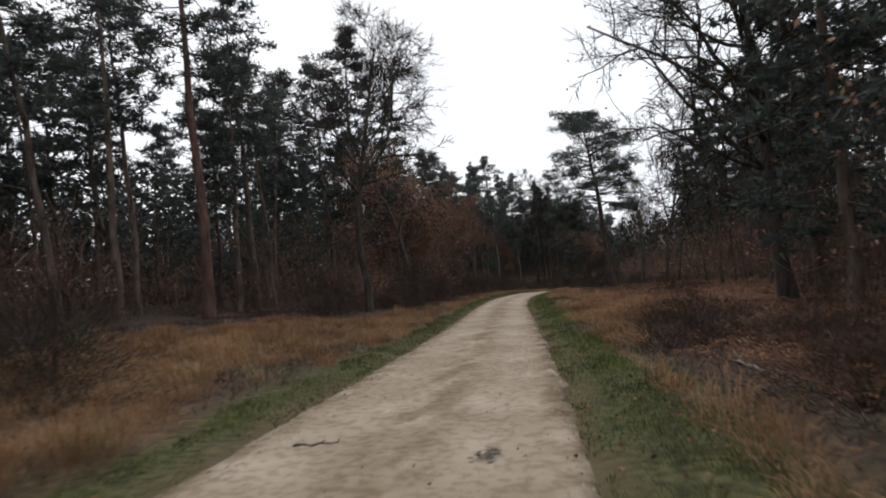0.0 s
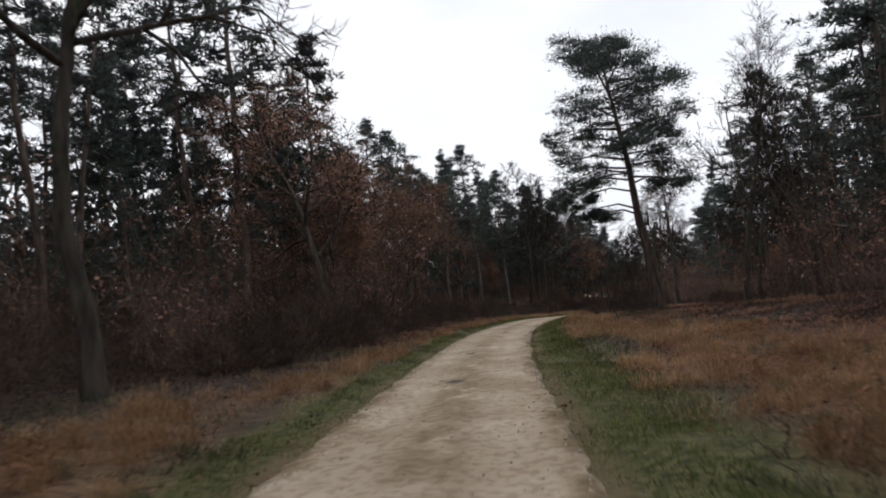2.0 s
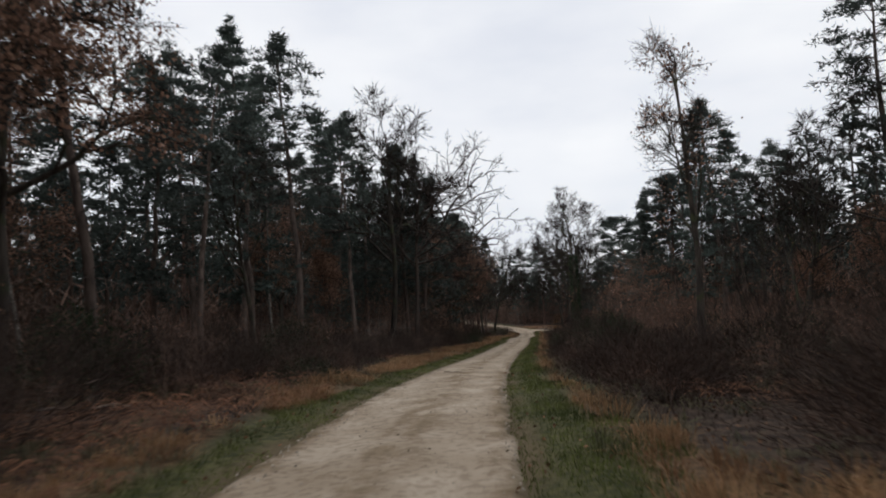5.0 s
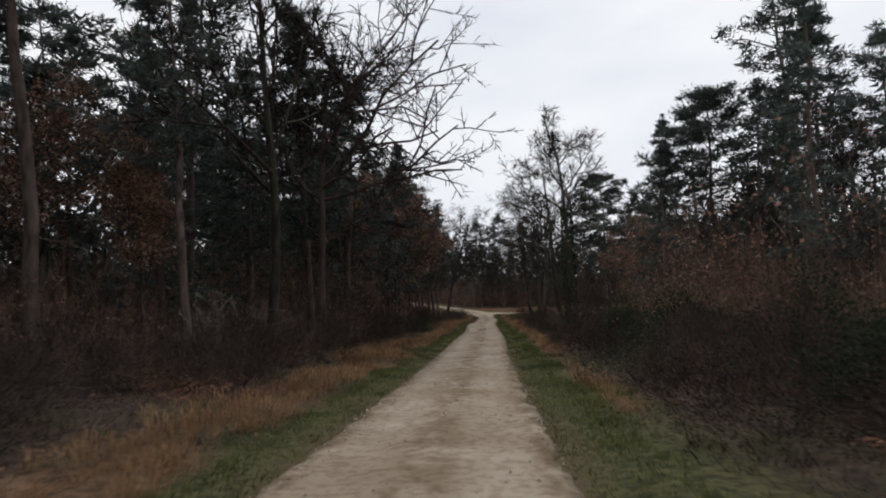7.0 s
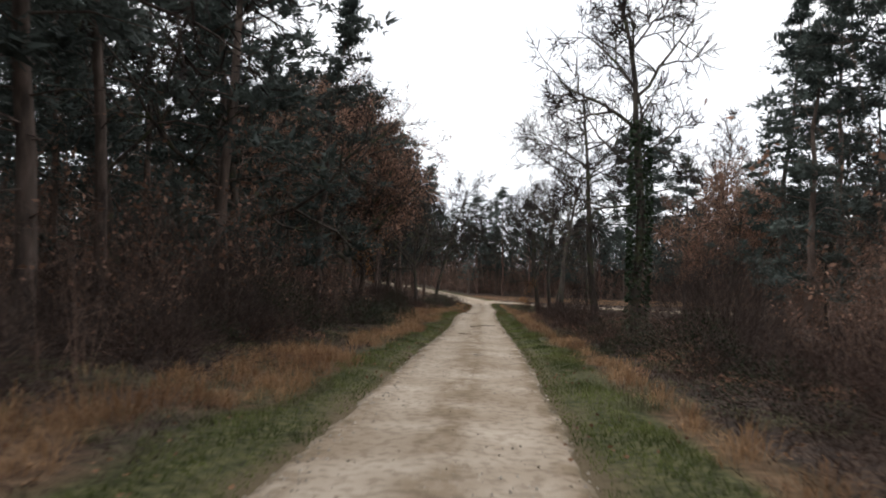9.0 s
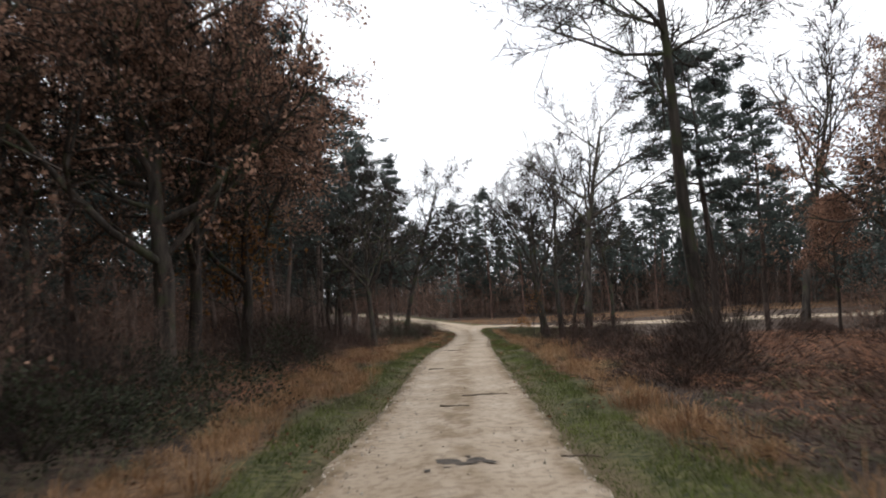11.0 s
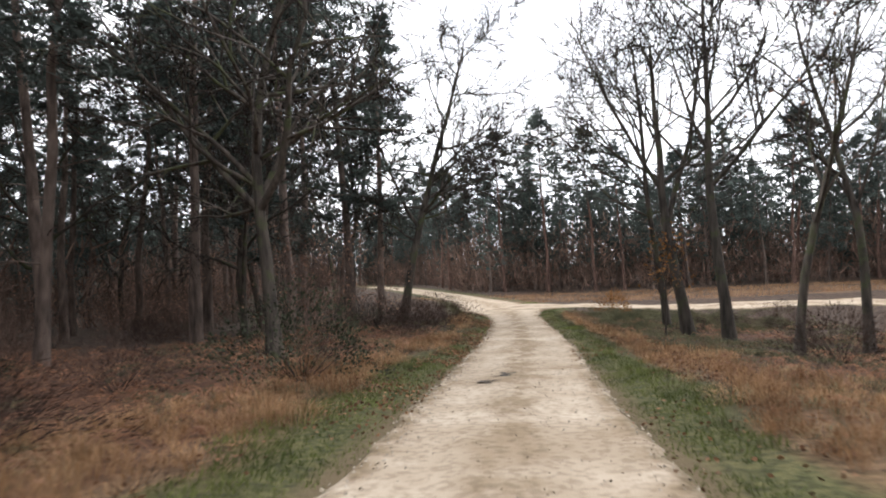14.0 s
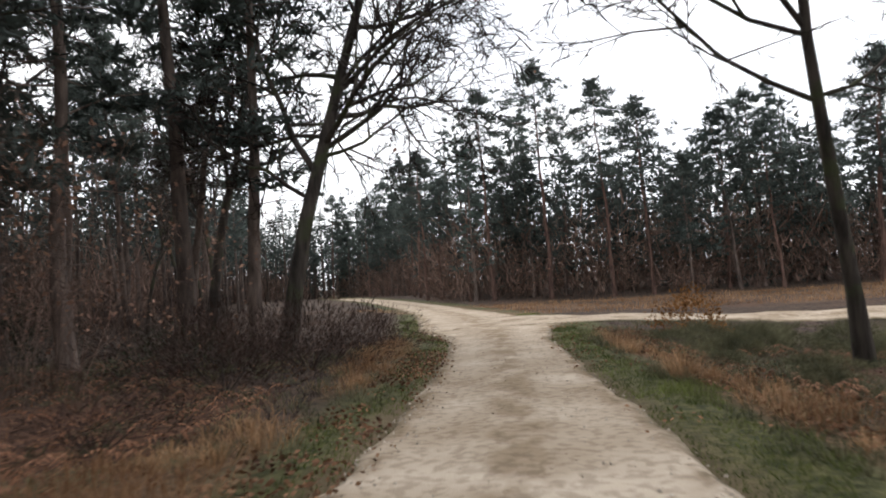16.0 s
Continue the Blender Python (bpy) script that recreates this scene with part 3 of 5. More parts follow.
def broadleaf(name, seed, height, girth, spec, label, leaves=0, leaf_mat=None, leaf_size=0.13, lean=(0, 0), bark=None, ivy=0, leaf_low=False, stout=1.0):
    """A trunk with its limbs, fine twigs and, where they hang on, dead leaves."""
    rng = np.random.default_rng(seed)
    wood, twigs = Wood(), []
    first = unit(np.array([lean[0], lean[1], 1.0]))
    grow(wood, twigs, np.array([0, 0, -0.25]), first, height * 0.86, girth, 0, spec, rng)
    tree = new(name)
    part("trunk", wood.mesh("trunk", bark or M_OAK_BARK), tree)
    p, d = np.array([t[0] for t in twigs]), np.array([t[1] for t in twigs])
    ln = rng.uniform(0.25, 0.7, len(p)) * height / 14
    c, way, run = [p], [d], [ln]
    for k in range(4):
        c.append(p + d * (ln * (0.15 + 0.2 * k))[:, None])
        way.append(unit(d + rng.normal(size=d.shape) * 0.5 + np.array([0, 0, 0.1])))
        run.append(ln * rng.uniform(0.4, 0.85, len(p)))
    crown = spray_mesh("crown", np.concatenate(c), np.concatenate(way), np.concatenate(run), np.repeat((0.027, 0.018, 0.018, 0.017, 0.017), len(p)) * stout * height / 12, M_TWIG, rng)
    tagged(part("crown", crown, tree, "fine leafless twigs"), kind="stuff")
    if leaves:
        j = rng.integers(0, len(p), leaves * 3)
        if leaf_low:
            j = j[rng.random(len(j)) < np.clip(1.25 - p[j, 2] / height, 0.05, 1)]
        clump = 0.5 + 0.5 * waves(p[j, 0], p[j, 1] + p[j, 2] * 1.3, 1.1, seed)
        j = j[rng.random(len(j)) < clump][:leaves]
        c = p[j] + d[j] * (ln[j] * rng.uniform(0.1, 1.1, len(j)))[:, None] + rng.normal(size=(len(j), 3)) * 0.16
        dd = unit(rng.normal(size=(len(j), 3)) + np.array([0, 0, -0.7]))
        s = leaf_size * rng.uniform(0.7, 1.4, len(j))
        part("foliage", leaf_mesh("foliage", c, dd, s, s * 0.7, leaf_mat or M_BRONZE, rng), tree, "dead leaves that still hang on")
    if ivy:
        zz = rng.uniform(0.1, ivy, 1700)
        aa = rng.uniform(0, 6.28, 1700)
        r = girth * 1.1 + rng.uniform(0.0, 0.15, 1700) * np.interp(zz, (0, ivy * 0.6, ivy), (1, 1.2, 0.4))
        c = np.stack([r * np.cos(aa) + lean[0] * zz, r * np.sin(aa) + lean[1] * zz, zz], -1)
        dd = unit(np.stack([np.cos(aa), np.sin(aa), aa * 0 - 0.4], -1) + rng.normal(size=(1700, 3)) * 0.5)
        part("ivy", leaf_mesh("ivy", c, dd, 0.16, 0.14, M_IVY, rng), tree, "dark green ivy climbing the trunk")
    return tagged(tree, label, "tree")


def needle_clumps(name, centres, radii, per, size, mat, rng, flat=0.42, thin=0.23):
    """Cushions of needle sprays round each place: broad sprays fill the heart, fine ones stand out of it, outwards and up."""
    n = len(centres)
    heart = max(3, int(per * 0.3))
    v = []
    for count, near, far, grow_by, wide in ((heart, 0.0, 0.75, 1.1, 0.42), (per - heart, 0.2, 1.05, 0.92, thin)):
        c = np.repeat(centres, count, 0)
        r = np.repeat(radii, count)
        d = unit(rng.normal(size=(n * count, 3)) * np.array([1, 1, flat]) + np.array([0, 0, 0.1]))
        off = d * (r * rng.uniform(near, far, n * count) ** 0.7)[:, None]
        d2 = unit(d + rng.normal(size=d.shape) * 0.45 + np.array([0, 0, 0.15]))
        s = size * grow_by * rng.uniform(0.6, 1.4, n * count)
        v.append(sprays(c + off - d2 * (s * 0.4)[:, None], d2, s, s * wide, rng))
    v = np.concatenate(v)
    return raw_mesh(name, v, np.arange(len(v)).reshape(-1, 3), (), mat)


def pine(name, seed, height, girth, bare, reach, whorls, per, size, label, lean=(0, 0), conical=0.0, mat=None, dead=10, sag=0.15, clumps=5, bark=None, dome=False, fine=0.23, low=()):
    """A Scots pine: straight trunk, dead stubs, then boughs that carry flat plates of needles; conical 1 makes a pointed young tree."""
    rng = np.random.default_rng(seed)
    wood = Wood()
    k = 10
    zs = np.linspace(-0.25, height, k)
    bend = rng.normal(size=2) * 0.012
    axis = np.stack([lean[0] * zs + bend[0] * np.abs(zs) ** 1.5, lean[1] * zs + bend[1] * np.abs(zs) ** 1.5, zs], -1)
    axis[1:-1, :2] += rng.normal(size=(k - 2, 2)) * 0.06
    rad = girth * (1 - 0.88 * (np.clip(zs, 0, None) / height) ** 1.1)
    rad[0] *= 1.3
    tree = new(name)
    wood.limb(axis, rad, 7)
    boughs = wood
    at = lambda z: np.array([np.interp(z, zs, axis[:, 0]), np.interp(z, zs, axis[:, 1]), z])
    for i in range(dead):
        z = height * bare * rng.uniform(0.25, 1.0)
        a = rng.uniform(0, 6.28)
        d = np.array([math.cos(a), math.sin(a), rng.uniform(-0.25, 0.25)])
        p = at(z)
        ln = rng.uniform(0.4, 1.9)
        boughs.limb([p, p + d * ln * 0.5, p + d * ln + np.array([0, 0, -0.1 * ln])], [0.025, 0.017, 0.006], 3)
    cen, rds = [], []
    for i in range(whorls):
        f = (i + rng.uniform(0, 0.9)) / whorls
        z = height * (bare + (1 - bare) * f * 0.97)
        full = math.sin(math.pi * min(1, 0.18 + 0.86 * f)) ** 0.7
        cone = 1.02 - f
        if dome:
            full = math.sqrt(max(0.06, 1 - (f - 0.3) ** 2 / 0.52))
        ln = reach * (conical * cone + (1 - conical) * full) * rng.uniform(0.6, 1.2) + 0.15
        a = i * 2.4 + rng.normal() * 0.5
        rise = (0.55 * f - sag) + rng.normal() * 0.12
        p = at(z)
        d = unit(np.array([math.cos(a), math.sin(a), rise]))
        m = p + d * ln * 0.5 + np.array([0, 0, 0.06 * ln])
        e = p + d * ln + np.array([0, 0, -0.05 * ln])
        br = max(0.01, 0.014 * ln * girth / 0.2)
        boughs.limb([p, m, e], [br, br * 0.7, br * 0.25], 4)
        for j in range(clumps):
            t = 0.4 + 0.65 * (j + rng.uniform(0, 1)) / clumps
            base = p + (e - p) * t + np.array([0, 0, 0.06 * ln])
            side = rng.normal(size=3) * np.array([0.34, 0.34, 0.14]) * ln * 0.62
            cen.append(base + side)
            rds.append(rng.uniform(0.34, 0.7) * (0.6 + 0.16 * reach) * (0.75 if conical > 0.6 else 1))
    for z, az, rise, ln in low:
        a = radians(az)
        p = at(z)
        d = np.array([math.cos(a), math.sin(a), math.tan(radians(rise))])
        e = p + d * ln + np.array([0, 0, -0.16 * ln])
        boughs.limb([p, p + d * ln * 0.35 + np.array([0, 0, 0.09 * ln]), p + d * ln * 0.7 + np.array([0, 0, 0.02 * ln]), e], [0.06, 0.045, 0.03, 0.012], 5)
        for j in range(5):
            q = p + (e - p) * rng.uniform(0.35, 0.9)
            boughs.limb([q, q + np.array([d[0] * 0.5 + rng.normal() * 0.3, rng.normal() * 0.5, rng.uniform(-0.5, 0.1)])], [0.014, 0.004], 3)
        for j in range(12):
            cen.append(p + (e - p) * rng.uniform(0.62, 1.08) + rng.normal(size=3) * np.array([0.3, 0.35, 0.16]))
            rds.append(rng.uniform(0.3, 0.55))
    top = at(height)
    for j in range(6):
        cen.append(top + rng.normal(size=3) * (0.28 if conical < 0.5 else 0.12) - np.array([0, 0, 0.25 * j * conical]))
        rds.append(0.5 if conical < 0.5 else 0.22)
    part("trunk", wood.mesh("trunk", bark or M_PINE_BARK), tree)
    part("crown", needle_clumps("crown", np.array(cen), np.array(rds), per, size, mat or M_NEEDLE, rng, thin=fine), tree)
    return tagged(tree, label, "tree")


class Stock:
    """Different trees of one kind, each built once; the first call places the tree itself, later calls place copies."""

    def __init__(self, makers):
        self.makers, self.made, self.turn = makers, {}, 0

    def put(self, x, y, scale=1.0, yaw=None, which=None, sink=0.0, tilt=(0, 0), label=""):
        i = self.turn % len(self.makers) if which is None else which
        self.turn += 1
        yaw = (self.turn * 77.7) % 360 if yaw is None else yaw
        m = pose(x, y, float(ground_z(x, y)) - sink, tilt[0], tilt[1], yaw) @ Matrix.Diagonal((scale, scale, scale, 1))
        if i not in self.made:
            ob = self.makers[i]()
            self.made[i] = ob
            ob.matrix_basis = m
            base = ob
        else:
            base = copy_thing(self.made[i], Matrix.Identity(4))
            base.matrix_basis = m
        return tagged(base, label)


TALL = "tall Scots pine with a bare reddish trunk and high crown"
DENSE = "young bushy Scots pine with dark needles to low down"
SPIRE = "pointed dark conifer standing above the other trees"
tall_pines = Stock([
    lambda: pine("scots_pine", 11, 17.5, 0.19, 0.5, 2.7, 28, 48, 0.27, TALL, fine=0.23),
    lambda: pine("scots_pine", 12, 19.0, 0.22, 0.52, 2.9, 28, 50, 0.27, TALL, dead=16, fine=0.23),
    lambda: pine("scots_pine", 13, 16.0, 0.16, 0.44, 2.5, 28, 46, 0.27, TALL, dead=14, fine=0.23),
    lambda: pine("scots_pine", 14, 18.0, 0.20, 0.60, 2.8, 23, 52, 0.28, TALL, dead=20, fine=0.23),
])
dark_pines = Stock([
    lambda: pine("scots_pine", 17, 17.0, 0.24, 0.5, 2.7, 26, 52, 0.27, "big pine with a dark trunk close by the track", dead=18, bark=M_DARK_PINE, fine=0.23),
])
dense_pines = Stock([
    lambda: pine("scots_pine", 21, 12.5, 0.17, 0.16, 2.6, 36, 40, 0.28, DENSE, conical=0.45, fine=0.24),
    lambda: pine("scots_pine", 22, 14.0, 0.18, 0.22, 2.5, 36, 40, 0.28, DENSE, conical=0.6, fine=0.24),
    lambda: pine("scots_pine", 23, 15.5, 0.19, 0.28, 2.4, 36, 40, 0.28, DENSE, conical=0.35, fine=0.24),
])
spruces = Stock([
    lambda: pine("conifer", 31, 18.0, 0.17, 0.12, 2.5, 56, 26, 0.28, SPIRE, conical=0.95, mat=M_SPRUCE, dead=4, sag=0.3),
    lambda: pine("conifer", 32, 16.5, 0.16, 0.2, 2.2, 52, 26, 0.28, SPIRE, conical=0.85, mat=M_SPRUCE, dead=6, sag=0.25),
])
edge_pines = Stock([
    lambda: pine("scots_pine", 41, 16.5, 0.17, 0.5, 3.0, 26, 30, 0.34, TALL, dead=14, clumps=7, bark=M_RED_BARK),
    lambda: pine("scots_pine", 42, 13.5, 0.15, 0.36, 2.7, 26, 28, 0.34, TALL, dead=12, conical=0.35, clumps=7),
    lambda: pine("scots_pine", 43, 18.0, 0.18, 0.58, 3.0, 24, 32, 0.34, TALL, dead=16, clumps=7, bark=M_RED_BARK),
    lambda: pine("scots_pine", 45, 11.5, 0.13, 0.3, 2.6, 24, 28, 0.34, TALL, dead=10, conical=0.25, clumps=7),
    lambda: pine("scots_pine", 46, 15.0, 0.16, 0.45, 2.8, 24, 28, 0.34, TALL, dead=12, clumps=7),
    lambda: pine("conifer", 44, 15.5, 0.16, 0.2, 2.3, 34, 18, 0.32, "slender pointed conifer at the edge of the far wood", dead=5, conical=0.8, mat=M_SPRUCE, clumps=5),
])
BARE = "leafless oak with a dark mossy trunk and fine twigs"
oaks = Stock([
    lambda: broadleaf("oak", 51, 13.0, 0.2, OAK, BARE),
    lambda: broadleaf("oak", 52, 14.5, 0.23, OAK, BARE, leaves=60),
    lambda: broadleaf("oak", 53, 12.0, 0.19, SPREAD, BARE),
])
SLENDER = "slender leafless tree with upright twigs"
slim = Stock([
    lambda: broadleaf("bare_tree", 61, 14.0, 0.16, SLIM, SLENDER),
    lambda: broadleaf("bare_tree", 62, 12.0, 0.14, SLIM, SLENDER, leaves=40),
    lambda: broadleaf("bare_tree", 63, 15.5, 0.2, dict(SLIM, thin=(0.66, 0.9, 0.9)), SLENDER, stout=1.6),
])
RUSSET = "oak that still holds its dead bronze leaves"
bronze = Stock([
    lambda: broadleaf("oak", 71, 11.5, 0.2, OAK, RUSSET, leaves=15000, leaf_size=0.1),
    lambda: broadleaf("oak", 72, 9.5, 0.15, OAK, RUSSET, leaves=12500, leaf_size=0.1),
    lambda: broadleaf("beech", 73, 7.5, 0.1, SLIM, "young beech with dead copper leaves", leaves=9000, leaf_size=0.095),
])


# ---- shrubs and ground plants ----
def shrub(name, seed, height, spread, stems, mat, label, leaves=0, leaf_mat=None, leaf_size=0.07, category="shrub"):
    """A thicket of thin upright stems with side twigs and, on some, dead or green leaves."""
    rng = np.random.default_rng(seed)
    w = Wood()
    a = rng.uniform(0, 6.28, stems)
    r = spread * 0.4 * np.sqrt(rng.random(stems))
    p = np.stack([r * np.cos(a), r * np.sin(a), a * 0 - 0.1], -1)
    d = unit(np.stack([np.cos(a) * 0.45 * r / spread, np.sin(a) * 0.45 * r / spread, a * 0 + 1], -1) + rng.normal(size=(stems, 3)) * 0.22)
    ln = height * rng.uniform(0.55, 1.1, stems)
    w.spikes(p, d, ln, 0.0075)
    k = stems * 4
    j = rng.integers(0, stems, k)
    p1 = p[j] + d[j] * (ln[j] * rng.uniform(0.15, 0.95, k))[:, None]
    d1 = unit(d[j] + rng.normal(size=(k, 3)) * 0.6)
    ln1 = height * rng.uniform(0.15, 0.36, k)
    w.spikes(p1, d1, ln1, 0.0055)
    k = stems * 24
    j = rng.integers(0, len(p1), k)
    p2 = p1[j] + d1[j] * (ln1[j] * rng.uniform(0.1, 1.0, k))[:, None]
    d2 = unit(d1[j] + rng.normal(size=(k, 3)) * 0.8)
    ln2 = height * rng.uniform(0.06, 0.2, k)
    bush = new(name)
    tagged(part("stem_growth", w.mesh("stem_growth", mat, False), bush), kind="stuff")
    part("crown", spray_mesh("crown", p2, d2, ln2, 0.011, mat, rng), bush)
    if leaves:
        j = rng.integers(0, len(p2), leaves)
        c = p2[j] + d2[j] * (ln2[j] * rng.uniform(0, 1, leaves))[:, None] + rng.normal(size=(leaves, 3)) * 0.05
        s = leaf_size * rng.uniform(0.7, 1.4, leaves)
        part("foliage", leaf_mesh("foliage", c, unit(rng.normal(size=(leaves, 3))), s, s * 0.6, leaf_mat, rng), bush)
    return tagged(bush, label, category)


def mound(name, seed, height, spread, sprigs, size, mat, label, leafy=False, category="shrub", slender=0.09):
    """A low rounded bush: sprigs or leaves over a lumpy dome on a few woody stems."""
    rng = np.random.default_rng(seed)
    a = rng.uniform(0, 6.28, sprigs)
    h = rng.uniform(0.02, 1, sprigs)
    lump = 1 + 0.3 * np.sin(3 * a + seed) + 0.2 * np.sin(5 * a + 2 * h * 3)
    r = spread * np.sqrt(np.clip(1 - h**2, 0, 1)) * lump * rng.uniform(0.55, 1.05, sprigs)
    c = np.stack([r * np.cos(a), r * np.sin(a), height * h * rng.uniform(0.6, 1.1, sprigs)], -1)
    d = unit(np.stack([np.cos(a) * r, np.sin(a) * r, c[:, 2] + 0.35], -1) + rng.normal(size=(sprigs, 3)) * 0.45)
    s = size * rng.uniform(0.6, 1.5, sprigs)
    bush = new(name)
    w = Wood()
    k = 26
    aa = rng.uniform(0, 6.28, k)
    dd = unit(np.stack([np.cos(aa) * 0.7, np.sin(aa) * 0.7, rng.uniform(0.4, 1.2, k)], -1))
    w.spikes(np.zeros((k, 3)) - np.array([0, 0, 0.08]), dd, np.minimum(height, spread) * rng.uniform(0.7, 1.15, k), 0.008)
    tagged(part("stem_growth", w.mesh("stem_growth", M_TWIG, False), bush), kind="stuff")
    me = leaf_mesh("foliage", c, d, s, s * 0.6, mat, rng) if leafy else spray_mesh("foliage", c, d, s * 1.25, s * slender, mat, rng)
    part("foliage", me, bush)
    return tagged(bush, label, category)


BRUSH = "leafless brown undergrowth of thin tangled stems"
brush = Stock([
    lambda: shrub("undergrowth", 81, 3.2, 2.4, 26, M_BRUSH, BRUSH),
    lambda: shrub("undergrowth", 82, 2.4, 2.6, 28, M_BRUSH, BRUSH, 160, M_BRONZE, 0.11),
    lambda: shrub("undergrowth", 83, 4.4, 2.6, 24, M_BRUSH, BRUSH, 320, M_BRONZE, 0.12),
    lambda: shrub("undergrowth", 84, 1.7, 2.4, 30, M_BRUSH, BRUSH),
    lambda: shrub("undergrowth", 85, 5.2, 3.0, 22, M_BRUSH, BRUSH, 240, M_BRONZE, 0.12),
])
heather = Stock([
    lambda: mound("heather", 91, 0.7, 1.1, 2300, 0.08, M_HEATHER, "dark brown winter heather clump", slender=0.11),
    lambda: mound("heather", 92, 1.05, 1.3, 3000, 0.085, M_HEATHER, "dark brown winter heather clump", slender=0.11),
    lambda: mound("heather", 93, 0.45, 0.9, 1800, 0.065, M_HEATHER, "dark brown winter heather clump", slender=0.11),
])
brambles = Stock([
    lambda: mound("bramble", 94, 0.9, 1.3, 1700, 0.052, M_BRAMBLE, "sprawling dark green bramble bush", True),
    lambda: mound("bramble", 95, 1.6, 1.5, 2200, 0.056, M_BRAMBLE, "sprawling dark green bramble bush", True),
    lambda: mound("bramble", 96, 0.55, 1.0, 1400, 0.046, M_BRAMBLE, "sprawling dark green bramble bush", True),
])
holly = Stock([
    lambda: mound("holly", 97, 3.0, 1.6, 4200, 0.07, M_IVY, "dense dark evergreen bush", True),
    lambda: mound("holly", 98, 2.1, 1.7, 3600, 0.07, M_IVY, "dense dark evergreen bush", True),
])


dead_bush = shrub("dead_bush", 86, 2.2, 2.6, 22, M_PALE, "bleached grey dead bush with bare branches")
dead_bush.matrix_basis = pose(-20.0, 87.5, float(ground_z(-20.0, 87.5)), 0, 0, 0)
THICKET = "dense dark thicket of leafless twigs"
thickets = Stock([
    lambda: mound("thicket", 101, 1.9, 1.5, 3600, 0.17, M_THICKET, THICKET, slender=0.06),
    lambda: mound("thicket", 102, 2.7, 1.6, 4200, 0.19, M_THICKET, THICKET, slender=0.055),
    lambda: mound("thicket", 103, 1.3, 1.4, 3000, 0.14, M_THICKET, THICKET, slender=0.07),
])


def side(y, u):
    """A place u metres to the right of the track's middle at y."""
    return float(road_x(y)) + u, y


# ---- trees that can be told apart, in the order in which the track passes them ----
red = pine("scots_pine", 16, 21.0, 0.25, 0.5, 2.8, 28, 56, 0.26, "tall red-barked Scots pine at the edge of the stand", dead=18, bark=M_RED_BARK, fine=0.23)
red.matrix_basis = pose(-19.5, 21.9, float(ground_z(-19.5, 21.9)), 0, 0, 30)
tall_pines.put(-22.3, 29.2, 1.05, which=0)
tall_pines.put(-26.5, 37.3, 1.05, which=2)
tall_pines.put(-24.6, 42.2, 1.0, which=3)
dense_pines.put(-23.4, 43.7, 1.35, which=2)
grey_oak = broadleaf("oak", 60, 14.5, 0.18, dict(OAK, start=(0.42, 0.22, 0.2, 0.2), ratio=(0.36, 0.5, 0.5), aims=((5.2, 5, 48, 5.2, 0.6), (6.4, -15, 38, 5.0, 0.6), (7.6, 25, 40, 4.4, 0.6), (8.8, -5, 45, 3.8, 0.6))), "leafless oak with a pale lichened trunk", bark=M_GREY_BARK, lean=(0.1, 0.0))
grey_oak.matrix_basis = pose(-13.7, 25.9, float(ground_z(-13.7, 25.9)), 0, 0, 0)
lone = pine("scots_pine", 15, 14.0, 0.28, 0.49, 3.7, 32, 210, 0.15, "lone leaning Scots pine with a broad dense crown", lean=(-0.055, 0.04), dead=16, clumps=10, bark=M_DARK_PINE, dome=True, fine=0.2, low=((6.2, 185, 2, 3.2), (5.3, 172, 8, 2.6), (6.8, 200, -4, 4.3), (5.0, 195, 10, 2.0), (6.6, 15, 6, 2.2), (7.2, 165, 0, 4.0)))
lone.matrix_basis = pose(-5.5, 53.2, float(ground_z(-5.5, 53.2)), 0, 0, 0)
slim.put(-1.4, 52.4, 1.0, which=0)
slim.put(-0.6, 55.0, 0.85, which=1)
dark_oak = broadleaf("oak", 75, 13.5, 0.26, dict(OAK, start=(0.36, 0.22, 0.2, 0.2), ratio=(0.42, 0.5, 0.5), aims=((4.0, 185, 46, 5.6, 0.5), (5.0, 172, 54, 6.8, 0.55), (3.4, 192, 24, 4.0, 0.4), (4.8, 10, 45, 5.0, 0.5), (6.0, 188, 58, 6.6, 0.55), (2.9, 178, 5, 3.4, 0.32))), "dark leafless oak with long rising limbs", leaves=500, leaf_size=0.1)
dark_oak.matrix_basis = pose(3.1, 20.8, float(ground_z(3.1, 20.8)), 0, 0, 0)
for x, y, s, w in ((3.8, 15.7, 1.0, 0), (6.4, 19.8, 1.05, 2), (4.5, 23.7, 1.0, 1), (8.2, 13.3, 1.1, 2), (5.5, 29.2, 1.0, 0)):
    dense_pines.put(x, y, s, which=w)
for x, y, s, w in ((6.2, 58.8, 1.0, 3), (6.8, 72.8, 0.95, 1)):
    tall_pines.put(x, y, s, which=w)
for x, y, s, w in ((-21.1, 48.3, 0.76, 0), (-20.0, 54.5, 0.76, 1), (-21.7, 60.9, 0.95, 0), (-19.0, 46.4, 0.76, 2), (-23.1, 54.4, 1.05, 1)):
    bronze.put(x, y, s, which=w)
for x, y, s, w in ((-22.9, 36.3, 0.52, 0), (-24.6, 39.5, 0.6, 1), (-25.8, 42.4, 0.55, 0), (-27.6, 37.4, 0.62, 1), (-26.9, 45.6, 0.58, 0), (-27.4, 49.6, 0.52, 1)):
    spruces.put(x, y, s, which=w)
tall_oak = broadleaf("oak", 77, 13.2, 0.2, dict(OAK, start=(0.3, 0.22, 0.2, 0.2), ratio=(0.4, 0.5, 0.5)), "tall oak bare at the top, bronze leaves lower down", leaves=13000, leaf_size=0.1, leaf_low=True)
